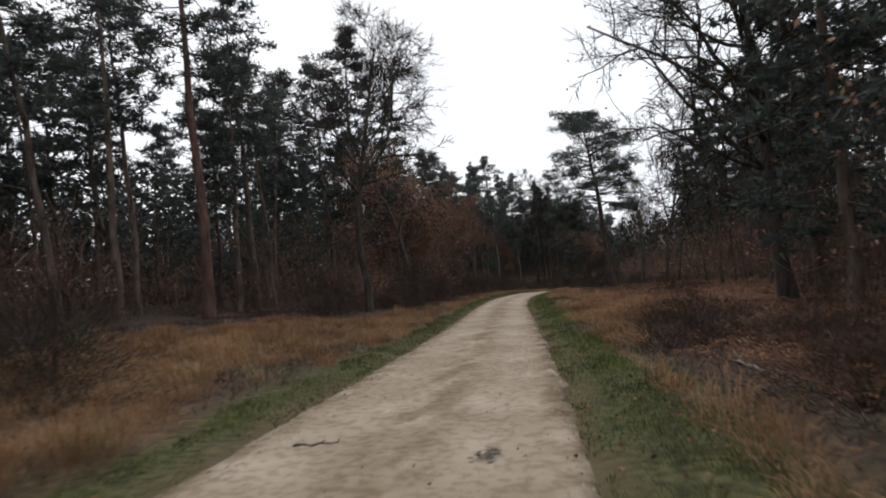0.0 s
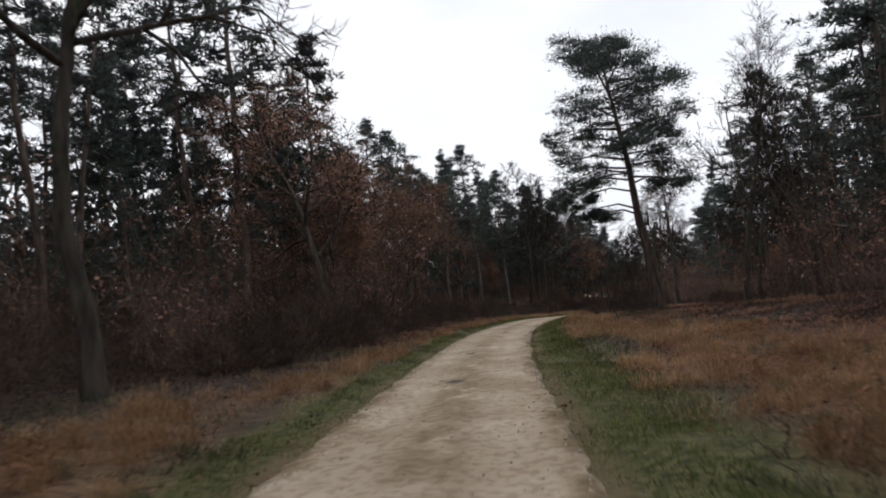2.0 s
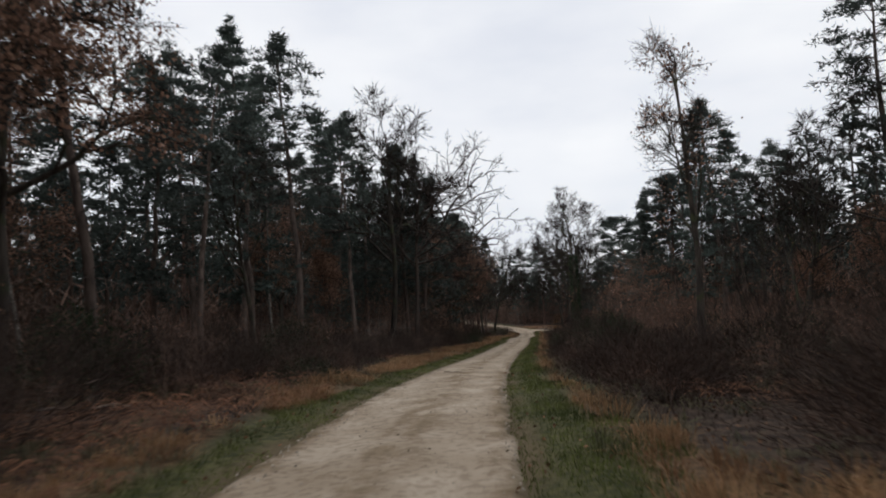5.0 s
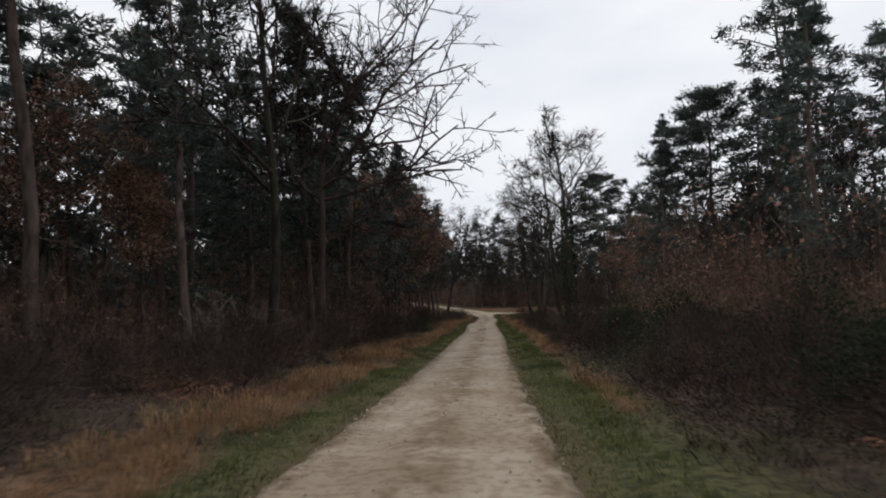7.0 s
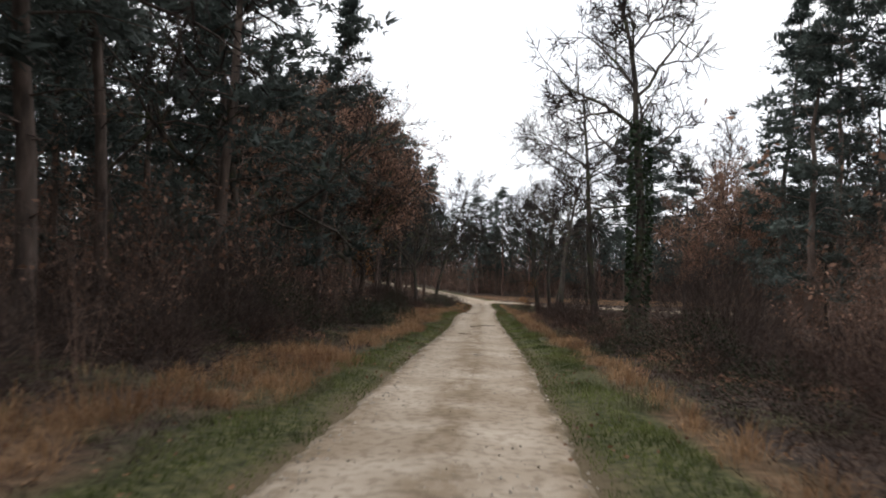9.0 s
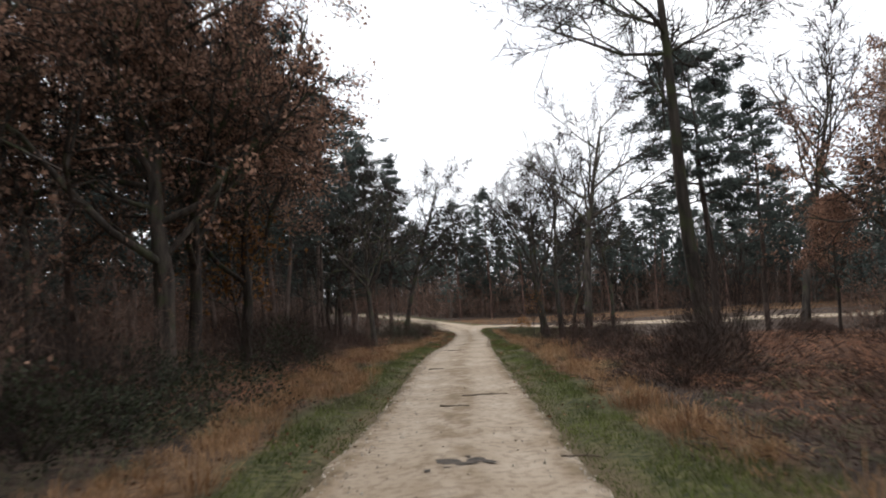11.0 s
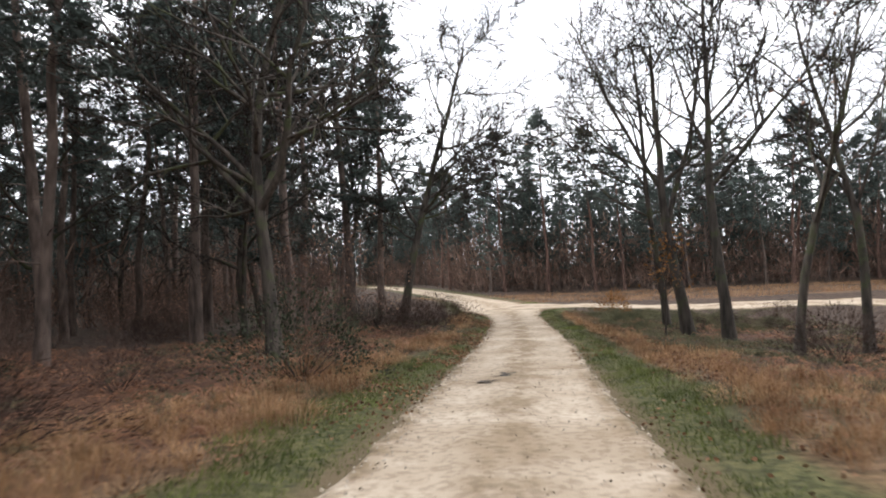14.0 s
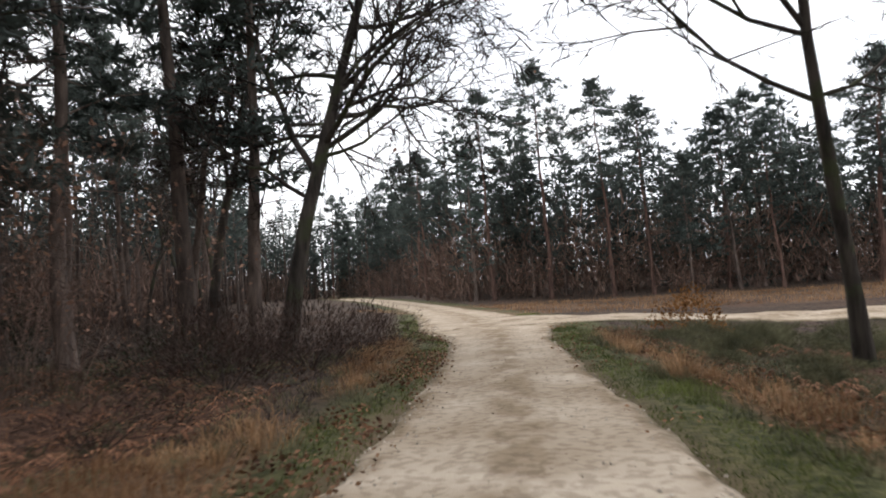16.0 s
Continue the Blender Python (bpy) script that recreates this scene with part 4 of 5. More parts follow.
tall_oak.matrix_basis = pose(-18.9, 43.2, float(ground_z(-18.9, 43.2)), 0, 0, 40)
birch = Stock([
    lambda: broadleaf("birch", 64, 10.0, 0.065, dict(SLIM, start=(0.72, 0.25, 0.2, 0.2)), "thin birch with a pale stem", bark=M_BIRCH_BARK),
    lambda: broadleaf("birch", 65, 8.0, 0.055, dict(SLIM, start=(0.7, 0.25, 0.2, 0.2)), "thin birch with a pale stem", bark=M_BIRCH_BARK),
])
for x, y, w in ((-22.4, 62.5, 1), (-23.8, 80.8, 0), (-30.3, 63.0, 0), (-24.7, 28.5, 1)):
    birch.put(x, y, 1.0, which=w, tilt=(0, -4 if w else 3))
for x, y, s, w in ((-24.2, 79.3, 1.0, 1), (-27.0, 101.4, 1.0, 0), (-29.6, 89.7, 1.0, 1), (-25.4, 95.0, 0.97, 0), (-21.0, 109.2, 0.98, 0), (-24.1, 115.2, 1.18, 1), (0.1, 116.4, 0.9, 1)):
    spruces.put(x, y, s, which=w)
for x, y, s, w in ((-23.7, 84.8, 0.95, 1), (-21.8, 89.4, 0.95, 2), (-25.2, 97.3, 1.0, 0), (-21.4, 103.0, 1.0, 2), (4.4, 103.8, 1.0, 1), (6.6, 106.0, 0.95, 0)):
    tall_pines.put(x, y, s, which=w)
umbrella = pine("scots_pine", 18, 14.5, 0.19, 0.62, 3.1, 20, 110, 0.22, "tall Scots pine with a flat umbrella crown", dead=16, clumps=9, bark=M_DARK_PINE, dome=True, fine=0.2, low=((8.2, 0, 5, 3.2), (7.6, 20, 0, 2.6)))
umbrella.matrix_basis = pose(2.3, 111.3, float(ground_z(2.3, 111.3)), 0, 0, 0)
for x, y, s, w in ((-20.2, 98.6, 1.0, 2), (-20.2, 107.2, 1.2, 0), (-0.6, 112.2, 0.95, 0), (3.3, 117.6, 1.0, 2), (-18.7, 113.1, 0.9, 1)):
    dense_pines.put(x, y, s, which=w)
arching_oak = broadleaf("oak", 78, 14.5, 0.18, dict(OAK, wander=(0.05, 0.2, 0.24, 0.26), start=(0.45, 0.22, 0.2, 0.2), ratio=(0.36, 0.5, 0.5), kids=(11, 6, 4, 4), thin=(0.6, 0.88, 0.92), end=(0.3, 0.42, 0.46, 0.5), aims=((5.6, -8, 26, 7.2, 0.8), (6.6, 10, 36, 7.8, 0.85), (7.8, -25, 45, 6.8, 0.85), (8.6, 30, 50, 6.4, 0.8), (4.6, 0, 8, 3.4, 0.35), (6.0, 180, 35, 4.5, 0.5))), "leafless oak with a dark trunk arching out over the track", lean=(0.12, 0.0), bark=M_DARK_PINE, stout=1.6)
arching_oak.matrix_basis = pose(-19.1, 95.5, float(ground_z(-19.1, 95.5)), 0, 0, 0)
oaks.put(-20.4, 109.0, 0.95, yaw=10, which=0)
slim.put(-20.3, 93.2, 1.1, which=2)
sparse = broadleaf("oak", 74, 13.5, 0.17, dict(SLIM, ratio=(0.22, 0.5, 0.5)), "tall thin oak with a few brown leaves", leaves=1100, leaf_size=0.11)
sparse.matrix_basis = pose(-4.5, 75.5, float(ground_z(-4.5, 75.5)), 0, 0, 120)
ivied = broadleaf("oak", 54, 15.2, 0.22, dict(OAK, kids=(8, 5, 4, 4), thin=(0.7, 0.85, 0.88), ratio=(0.26, 0.5, 0.5), start=(0.55, 0.22, 0.2, 0.2), angle=(44, 46, 46, 42), aims=((5.5, 185, 25, 3.2, 0.4), (6.5, 5, 35, 3.0, 0.4), (5.0, 175, 5, 2.6, 0.3))), "leafless oak with an ivy-clad trunk", ivy=8.0, stout=1.5)
ivied.matrix_basis = pose(-6.7, 112.2, float(ground_z(-6.7, 112.2)), 0, 0, 0)
leaner = broadleaf("oak", 55, 16.0, 0.23, dict(POLE, wander=(0.018, 0.18, 0.22, 0.24), start=(0.58, 0.2, 0.2, 0.2), kids=(6, 6, 5, 5), aims=((8.0, 178, 4, 4.8, 0.5), (6.0, 185, 42, 2.6, 0.35), (9.0, 170, 40, 3.6, 0.5), (7.5, 10, 30, 3.0, 0.4))), "tall leaning leafless oak with long side limbs", lean=(-0.17, 0.0))
leaner.matrix_basis = pose(-5.5, 126.7, float(ground_z(-5.5, 126.7)), 0, 0, 0)
edge_pine = pine("scots_pine", 19, 17.0, 0.24, 0.46, 3.6, 34, 110, 0.24, "broad Scots pine behind the leaning oak", dead=14, clumps=10, bark=M_DARK_PINE, dome=True, fine=0.2)
edge_pine.matrix_basis = pose(2.6, 147.6, float(ground_z(2.6, 147.6)), 0, 0, 0)
slim.put(5.4, 143.2, 1.1, which=2)
dense_pines.put(6.8, 150.2, 1.0, which=2)
for x, y, s, w in ((1.3, 125.7, 0.85, 1), (3.7, 130.2, 0.9, 0), (2.8, 135.3, 0.8, 2), (-20.4, 128.2, 1.12, 0), (-25.1, 127.3, 1.1, 1), (-22.6, 120.6, 1.0, 0)):
    bronze.put(x, y, s, which=w)
leafy_oak = broadleaf("oak", 79, 14.0, 0.25, dict(OAK, start=(0.26, 0.22, 0.2, 0.2), ratio=(0.46, 0.5, 0.5), aims=((3.2, 5, 40, 4.2, 0.45), (4.5, 185, 35, 4.0, 0.45))), "large oak with a dark trunk and clinging bronze leaves", leaves=16000, leaf_size=0.09)
leafy_oak.matrix_basis = pose(-19.8, 124.9, float(ground_z(-19.8, 124.9)), 0, 0, 0)
big_oak = broadleaf("oak", 59, 13.0, 0.21, dict(OAK, start=(0.42, 0.22, 0.2, 0.2), ratio=(0.4, 0.5, 0.5), aims=((3.4, 0, 36, 6.6, 0.78), (3.3, 178, 48, 6.0, 0.74), (4.2, 60, 55, 5.5, 0.6), (4.6, 200, 25, 4.6, 0.5), (5.2, -20, 26, 5.2, 0.5), (4.0, 150, 20, 4.0, 0.4))), "big leafless oak with long dark spreading limbs")
big_oak.matrix_basis = pose(-18.3, 154.3, float(ground_z(-18.3, 154.3)), 0, 0, 0)
for x, y, s, w in ((-4.3, 161.7, 1.1, 2), (-4.5, 155.7, 0.95, 1), (-0.8, 159.4, 1.05, 0), (-23.8, 182.4, 1.0, 0), (-22.0, 177.3, 1.05, 2), (-22.6, 163.0, 0.9, 1), (-24.6, 170.3, 1.0, 2)):
    slim.put(x, y, s, which=w)
FAN = dict(OAK, kids=(6, 6, 5, 4), wander=(0.06, 0.14, 0.2, 0.24), lift=(0.03, 0.09, 0.05, 0.02), angle=(42, 40, 42, 42), start=(0.45, 0.2, 0.2, 0.2))
corner_oak = broadleaf("oak", 66, 15.0, 0.165, dict(FAN, ratio=(0.34, 0.56, 0.55), aims=((4.9, 180, 14, 5.0, 0.45), (5.8, 188, 26, 5.4, 0.5), (7.2, 172, 35, 5.0, 0.5), (5.0, 5, 22, 4.0, 0.4), (8.4, 190, 45, 4.8, 0.55))), "leaning leafless oak on the bank by the crossing", lean=(-0.11, 0.0))
corner_oak.matrix_basis = pose(-5.1, 167.5, float(ground_z(-5.1, 167.5)), 0, 0, 0)
forked_oak = broadleaf("oak", 67, 14.0, 0.235, dict(FAN, kids=(4, 6, 5, 4), ratio=(0.4, 0.56, 0.55), aims=((3.9, 5, 74, 9.5, 0.72), (5.0, 185, 62, 7.0, 0.6), (6.2, 170, 35, 4.8, 0.4))), "dark forked leafless oak by the crossing", lean=(-0.1, 0.0), leaves=45, leaf_mat=M_AMBER, leaf_low=True)
forked_oak.matrix_basis = pose(-5.2, 163.6, float(ground_z(-5.2, 163.6)), 0, 0, 0)
roadside_oak = broadleaf("oak", 68, 15.5, 0.25, dict(FAN, start=(0.5, 0.2, 0.2, 0.2), ratio=(0.4, 0.5, 0.5), aims=((6.6, 175, 48, 5.5, 0.6), (7.0, 5, 40, 5.5, 0.6), (5.0, 190, 12, 3.2, 0.3), (4.4, 0, 10, 2.8, 0.3), (8.0, 165, 30, 4.6, 0.45))), "tall mossy leafless oak standing in the bracken", lean=(-0.03, 0.0))
roadside_oak.matrix_basis = pose(-5.2, 146.2, float(ground_z(-5.2, 146.2)), 0, 0, 0)
for x, y, s, w, a in ((-23.4, 165.0, 0.9, 0, 260),):
    oaks.put(x, y, s, yaw=a, which=w)
for x, y, s, w in ((-25.4, 155.0, 1.0, 3), (-26.0, 167.0, 1.0, 1), (-22.9, 159.5, 0.85, 0), (-21.8, 175.5, 0.9, 2), (-21.3, 164.5, 1.1, 3), (-23.4, 160.5, 1.1, 0)):
    tall_pines.put(x, y, s, which=w)
dense_pines.put(-22.0, 169.6, 1.12, which=2)
dark_pines.put(-20.5, 172.5, 1.1, yaw=130)
dense_pines.put(-19.2, 174.5, 1.15, which=2)
for x, y, s in ((-24.1, 148.3, 1.1), (-24.3, 153.5, 1.1), (-23.0, 140.9, 1.1), (-27.0, 152.0, 1.1), (-26.2, 146.0, 1.05)):
    tall_pines.put(x, y, s, which=2)
dense_pines.put(-23.4, 51.0, 1.1, which=2)
spruces.put(0.1, 94.4, 0.95, which=1)
dense_pines.put(-22.8, 165.8, 1.15, which=1)
for x, y, s, w in ((-23.0, 132.0, 1.15, 1), (-21.4, 137.0, 1.05, 2)):
    dense_pines.put(x, y, s, which=w)
for x, y, s, w in ((-20.6, 126.5, 1.15, 0), (-20.4, 133.0, 1.05, 0)):
    bronze.put(x, y, s, which=w)
cross_oak = broadleaf("oak", 56, 18.0, 0.25, dict(OAK, start=(0.3, 0.22, 0.2, 0.2), ratio=(0.36, 0.5, 0.5), angle=(58, 48, 46, 42), kids=(11, 6, 5, 5), wander=(0.05, 0.2, 0.24, 0.26), lift=(0.035, 0.04, 0.03, 0.0), aims=((5.6, 0, 22, 5.0, 0.5), (6.4, 10, 34, 5.5, 0.5), (5.0, -5, 4, 3.2, 0.35), (7.4, -10, 42, 5.0, 0.5), (4.2, 180, 30, 3.5, 0.35), (6.0, 185, 40, 4.5, 0.4))), "leaning leafless oak over the crossing", leaves=60, lean=(0.25, 0.0))
cross_oak.matrix_basis = pose(-17.7, 172.5, float(ground_z(-17.7, 172.5)), 0, 0, 0)
amber = broadleaf("oak_sapling", 57, 4.0, 0.04, SLIM, "oak sapling with amber leaves", leaves=200, leaf_mat=M_AMBER, leaf_size=0.12)
amber.matrix_basis = pose(-6.6, 161.4, float(ground_z(-6.6, 161.4)), 0, 0, 0)
amber_beech = broadleaf("beech", 58, 6.5, 0.08, OAK, "small beech with amber leaves", leaves=1500, leaf_mat=M_AMBER, leaf_size=0.16)
amber_beech.matrix_basis = pose(-20.9, 134.7, float(ground_z(-20.9, 134.7)), 0, 0, 0)
SWARD = "low mossy hummock of olive grass on the bank"
hummocks = Stock([
    lambda: mound("grass_hummock", 111, 0.42, 0.75, 2600, 0.13, M_SEDGE, SWARD, category="grass", slender=0.07),
    lambda: mound("grass_hummock", 112, 0.3, 0.95, 2800, 0.11, M_SEDGE, SWARD, category="grass", slender=0.08),
])
for x, y, s in ((-6.0, 170.4, 1.1), (-5.0, 171.6, 1.2), (-7.0, 169.0, 0.9), (-3.6, 170.0, 1.2), (-3.0, 172.4, 1.3), (-7.6, 171.6, 0.9), (-6.6, 172.6, 1.0), (-2.0, 168.2, 1.1), (-4.2, 168.8, 0.9), (-6.2, 167.0, 0.8), (-1.0, 173.2, 1.3), (-8.0, 166.6, 0.6), (-7.4, 164.2, 0.6), (-4.6, 174.0, 1.1), (0.6, 170.6, 1.2)):
    hummocks.put(x, y, s)
GLOOM = "large dense dark heather bush beside the track"
for x, y, s in ((-18.4, 131.6, 1.5), (-19.8, 133.2, 1.7), (-18.2, 135.4, 1.8), (-20.2, 136.8, 1.9), (-22.0, 134.8, 1.9), (-22.2, 138.2, 1.8), (-8.6, 132.4, 1.25), (-7.6, 133.6, 1.3), (-6.8, 132.2, 1.1)):
    bush = mound("heather_bush", int(200 + 7 * abs(x)), 1.05 * s, 1.0 * s, int(5000 * s), 0.08, M_HEATHER, GLOOM, slender=0.09)
    bush.matrix_basis = pose(x, y, float(ground_z(x, y)), 0, 0, 0)
gorse = mound("yellow_bush", 99, 1.35, 1.05, 1300, 0.08, M_AMBER, "yellowing broom bush beside the crossing", True)
gorse.matrix_basis = pose(-6.3, 174.4, float(ground_z(-6.3, 174.4)), 0, 0, 0)

for x, y, s in ((-18.6, 163.0, 0.8), (-19.6, 165.0, 0.9), (-18.0, 166.5, 0.7), (-20.2, 161.6, 0.9), (-19.0, 159.4, 0.75), (-20.8, 167.4, 0.9)):
    brush.put(x, y, s, which=4)

# ---- the woods on both sides ----
rng = np.random.default_rng(5)
TAKEN = [(o.matrix_basis.translation.x, o.matrix_basis.translation.y) for o in scene.objects if o.parent is None and o.type == "EMPTY"]


def free(x, y, gap):
    return all((x - a) ** 2 + (y - b) ** 2 > gap * gap for a, b in TAKEN)


def wood_edge(y, right):
    """How far from the track's middle the closed wood begins."""
    if right:
        return np.interp(y, (-40, 0, 15, 25, 40, 50, 62, 75, 105, 118, 132, 145, 165), (8, 8, 9, 12.5, 12, 12.5, 13, 13, 16, 16, 17, 22, 30))
    return np.interp(y, (-40, 0, 20, 32, 45, 62, 80, 110, 128, 140, 158, 172, 190), (14, 15, 14, 11, 9, 9, 9, 8.5, 9.5, 11.5, 16, 15, 15))


far_wood = []
for right in (False, True):
    for y0 in np.arange(-38, 172 if right else 286, 3.4):
        for k in range(11):
            e = float(wood_edge(y0, right))
            u = e + rng.uniform(0.3, 3.2) + k * 3.6
            y = y0 + rng.uniform(-1.6, 1.6)
            x = float(road_x(y)) + (u if right else -u)
            if not free(x, y, 3.0 if (not right and y > 134 and k < 3) else 2.5) or (right and y > 150 and u < 26 + 0.6 * (y - 150)):
                continue
            TAKEN.append((x, y))
            s = rng.uniform(0.82, 1.08)
            roll = rng.random()
            shift = tuple(rng.normal(size=2) * 1.6)
            stand = (not right and y < 42) or (right and y < 25)
            open_stand = not right and y > 134
            if k < (3 if stand else 2) and -8 < y < 205:
                if stand and k == 2:
                    dense_pines.put(x, y, s * 0.8, tilt=shift)
                elif stand:
                    (tall_pines if roll < 0.85 else dense_pines).put(x, y, s * 1.05, tilt=shift)
                elif open_stand:
                    (tall_pines if roll < 0.62 else slim if roll < 0.84 else oaks).put(x, y, s * (1.0 if roll < 0.62 else 0.85), tilt=shift)
                elif right:
                    (tall_pines if roll < 0.26 else dense_pines if roll < 0.36 else bronze if roll < 0.5 else slim).put(x, y, s * (0.72 if roll > 0.36 else 0.9), tilt=shift)
                else:
                    (tall_pines if roll < 0.42 else dense_pines if roll < 0.76 else bronze if roll < 0.88 else slim).put(x, y, s * 0.94, tilt=shift)
            elif -8 < y < 180 and k < 4 and not right:
                edge_pines.put(x, y, s, tilt=shift, which=int(rng.integers(0, 5)))
            else:
                far_wood.append((x, y, s * (0.9 if right else 1.0), 0.05 if k > 3 else 0.4))

# the wood across the crossing
for x0 in np.arange(-84, 92, 2.3):
    for k in range(9):
        x = x0 + rng.uniform(-1.3, 1.3)
        edge = np.interp(x, (-90, -40, -26, -16, 0, 30, 60, 90), (290, 282, 258, 211, 207, 204, 199, 195))
        y = edge + k * 3.4 + rng.uniform(-1.6, 1.6)
        if not free(x, y, 2.0) or (y < 272 and abs(x - road_x(y)) < 4):
            continue
        TAKEN.append((x, y))
        s = rng.uniform(0.72, 1.12) * (1.2 if x < -26 else 1.0)
        if k < 2 and -45 < x < 62:
            edge_pines.put(x, y, s, tilt=tuple(rng.normal(size=2) * 1.4), which=int(rng.choice(6, p=(0.24, 0.16, 0.22, 0.12, 0.18, 0.08))))
        else:
            far_wood.append((x, y, s, 0.05 if k in (2, 4, 5, 7, 8) else 0.4))
# the belts that close the view
for y0 in np.arange(-75, 300, 5.0):
    for sgn in (-1, 1):
        for k in range(3):
            far_wood.append((float(road_x(min(y0, 299))) + sgn * (52 + k * 6 + rng.uniform(-2, 2)) + 30 * (y0 > 200) * sgn, y0 + rng.uniform(-2, 2), rng.uniform(0.8, 1.1), 0.05))
for x0 in np.arange(-60, 70, 4.0):
    for k in range(3):
        far_wood.append((x0 + rng.uniform(-1.5, 1.5), -46 - 6 * k + rng.uniform(-2, 2), rng.uniform(0.8, 1.1), 0.1))


def build_far_wood(places, g):
    """Trunks and crowns of the trees too deep in the wood to be told apart."""
    w = Wood()
    cen, rad = [], []
    for x, y, s, base in places:
        z = float(ground_z(x, y))
        hgt = (16.5 if base > 0.2 else 12.0) * s * g.uniform(0.8, 1.12)
        r = 0.16 * s
        sway = g.normal(size=2) * 0.25
        w.limb([(x, y, z - 0.2), (x + sway[0] * 0.4, y + sway[1] * 0.4, z + hgt * 0.5), (x + sway[0], y + sway[1], z + hgt)], [r, r * 0.7, r * 0.1], 5)
        low = base + g.uniform(-0.04, 0.12)
        n = 15 if base > 0.2 else 20
        f = low + (1 - low) * np.linspace(0.02, 1, n)
        rr = 2.2 * s * np.sin(np.pi * np.clip(0.2 + 0.82 * np.linspace(0, 1, n), 0, 1)) * g.uniform(0.3, 1, n)
        a = np.arange(n) * 2.4 + g.uniform(0, 6)
        cen.append(np.stack([x + sway[0] * f + rr * np.cos(a), y + sway[1] * f + rr * np.sin(a), z + hgt * f], -1))
        rad.append(np.full(n, 1.0 * s) * g.uniform(0.7, 1.2, n))
    cen, rad = np.concatenate(cen), np.concatenate(rad)
    per = 14
    c, r = np.repeat(cen, per, 0), np.repeat(rad, per)
    d = unit(g.normal(size=c.shape) * np.array([1, 1, 0.55]) + np.array([0, 0, 0.12]))
    sz = 0.72 * g.uniform(0.5, 1.4, len(c))
    v = sprays(c + d * (r * g.uniform(0.2, 1, len(c)))[:, None], unit(d + g.normal(size=d.shape) * 0.5), sz, sz * 0.42, g)
    wv, wq = np.concatenate(w.v), np.concatenate(w.q)
    wt = np.concatenate([wq[:, [0, 1, 2]], wq[:, [0, 2, 3]]])
    tri = np.concatenate([wt, np.arange(len(v)).reshape(-1, 3) + len(wv)])
    return raw_mesh("far_wood", np.concatenate([wv, v]), tri, (), M_PINE_BARK, False, M_NEEDLE, len(wt))


tagged(new("far_wood", build_far_wood(far_wood, np.random.default_rng(6))), "dense pine wood standing deep behind the edge trees", "woods", "", "stuff")


def build_far_brush(g):
    """Bare brown brushwood between the deep trunks."""
    xs, ys = [], []
    for sgn in (-1, 1):
        n = 3600
        y = g.uniform(-40, 250, n)
        u = wood_edge(y, sgn > 0) + 6 + g.uniform(0, 26, n) ** 1.0
        ok = (sgn < 0) | (y < 150) | (u > 30 + 0.6 * (y - 150))
        xs.append((road_x(y) + sgn * u)[ok])
        ys.append(y[ok])
    n = 3600
    x = g.uniform(-80, 90, n)
    xs.append(x)
    ys.append(np.interp(x, (-90, -40, -26, -16, 0, 30, 60, 90), (290, 282, 258, 211, 207, 204, 199, 195)) + g.uniform(1, 26, n))
    x, y = np.concatenate(xs), np.concatenate(ys)
    ok = np.abs(x - road_x(np.clip(y, -60, 299))) > 4
    x, y = x[ok], y[ok]
    hgt = g.uniform(2.5, 6.5, len(x)) * np.where(y > 200, 1.35, 1)
    per = 15
    base = np.repeat(np.stack([x, y, ground_z(x, y)], -1), per, 0)
    hh = np.repeat(hgt, per)
    f = g.uniform(0, 0.85, len(hh))
    a = g.uniform(0, 6.28, len(hh))
    r = hh * 0.26 * (0.25 + f) * g.uniform(0, 1, len(hh))
    c = base + np.stack([r * np.cos(a), r * np.sin(a), hh * f], -1)
    d = unit(np.stack([np.cos(a) * 0.5, np.sin(a) * 0.5, a * 0 + 1], -1) + g.normal(size=c.shape) * 0.45)
    return spray_mesh("far_brush", c, d, hh * g.uniform(0.14, 0.36, len(hh)), 0.115, M_BRUSH, g)


tagged(new("far_brush", build_far_brush(np.random.default_rng(7))), "bare brown brushwood filling the wood between the trunks", "undergrowth", "", "stuff")
for x, y, s in ((-8.5, 218.7, 1.0), (14.8, 218.2, 1.15)):
    spruces.put(x, y, s)

# undergrowth inside the woods' edge
for right in (False, True):
    for y0 in np.arange(-8, 178, 2.6):
        for k in range(3):
            e = float(wood_edge(y0, right))
            dense_zone = (not right and (28 < y0 < 132)) or (right and (56 < y0 < 128))
            u = e - (2.2 if dense_zone else -0.5) + k * 2.7 + rng.uniform(-1.2, 1.2)
            y = y0 + rng.uniform(-1, 1)
            x = float(road_x(y)) + (u if right else -u)
            if rng.random() < (0.12 if dense_zone else 0.42) or (right and y > 150 and u < 26 + 0.6 * (y - 150)):
                continue
            if (right and 104 < y < 152 and u < 16) or (not right and y > 126 and u < 12.5):
                continue
            low = (not right and 56 < y < 94) or (right and 56 < y < 100)
            brush.put(x, y, rng.uniform(0.6, 0.95) if low else rng.uniform(0.75, 1.25), which=(3, 1, 0)[k] if low else None)
for i in range(26):
    y = rng.uniform(80, 112)
    x = float(road_x(y)) + rng.uniform(7.5, 13)
    if free(x, y, 1.2):
        brush.put(x, y, rng.uniform(0.7, 1.1), which=(1, 2, 4)[i % 3])
for i in range(40):
    y = rng.uniform(128, 178)
    x = float(road_x(y)) - rng.uniform(13, 22)
    if free(x, y, 1.0):
        brush.put(x, y, rng.uniform(0.55, 0.95), which=(0, 1, 2, 4)[i % 4])
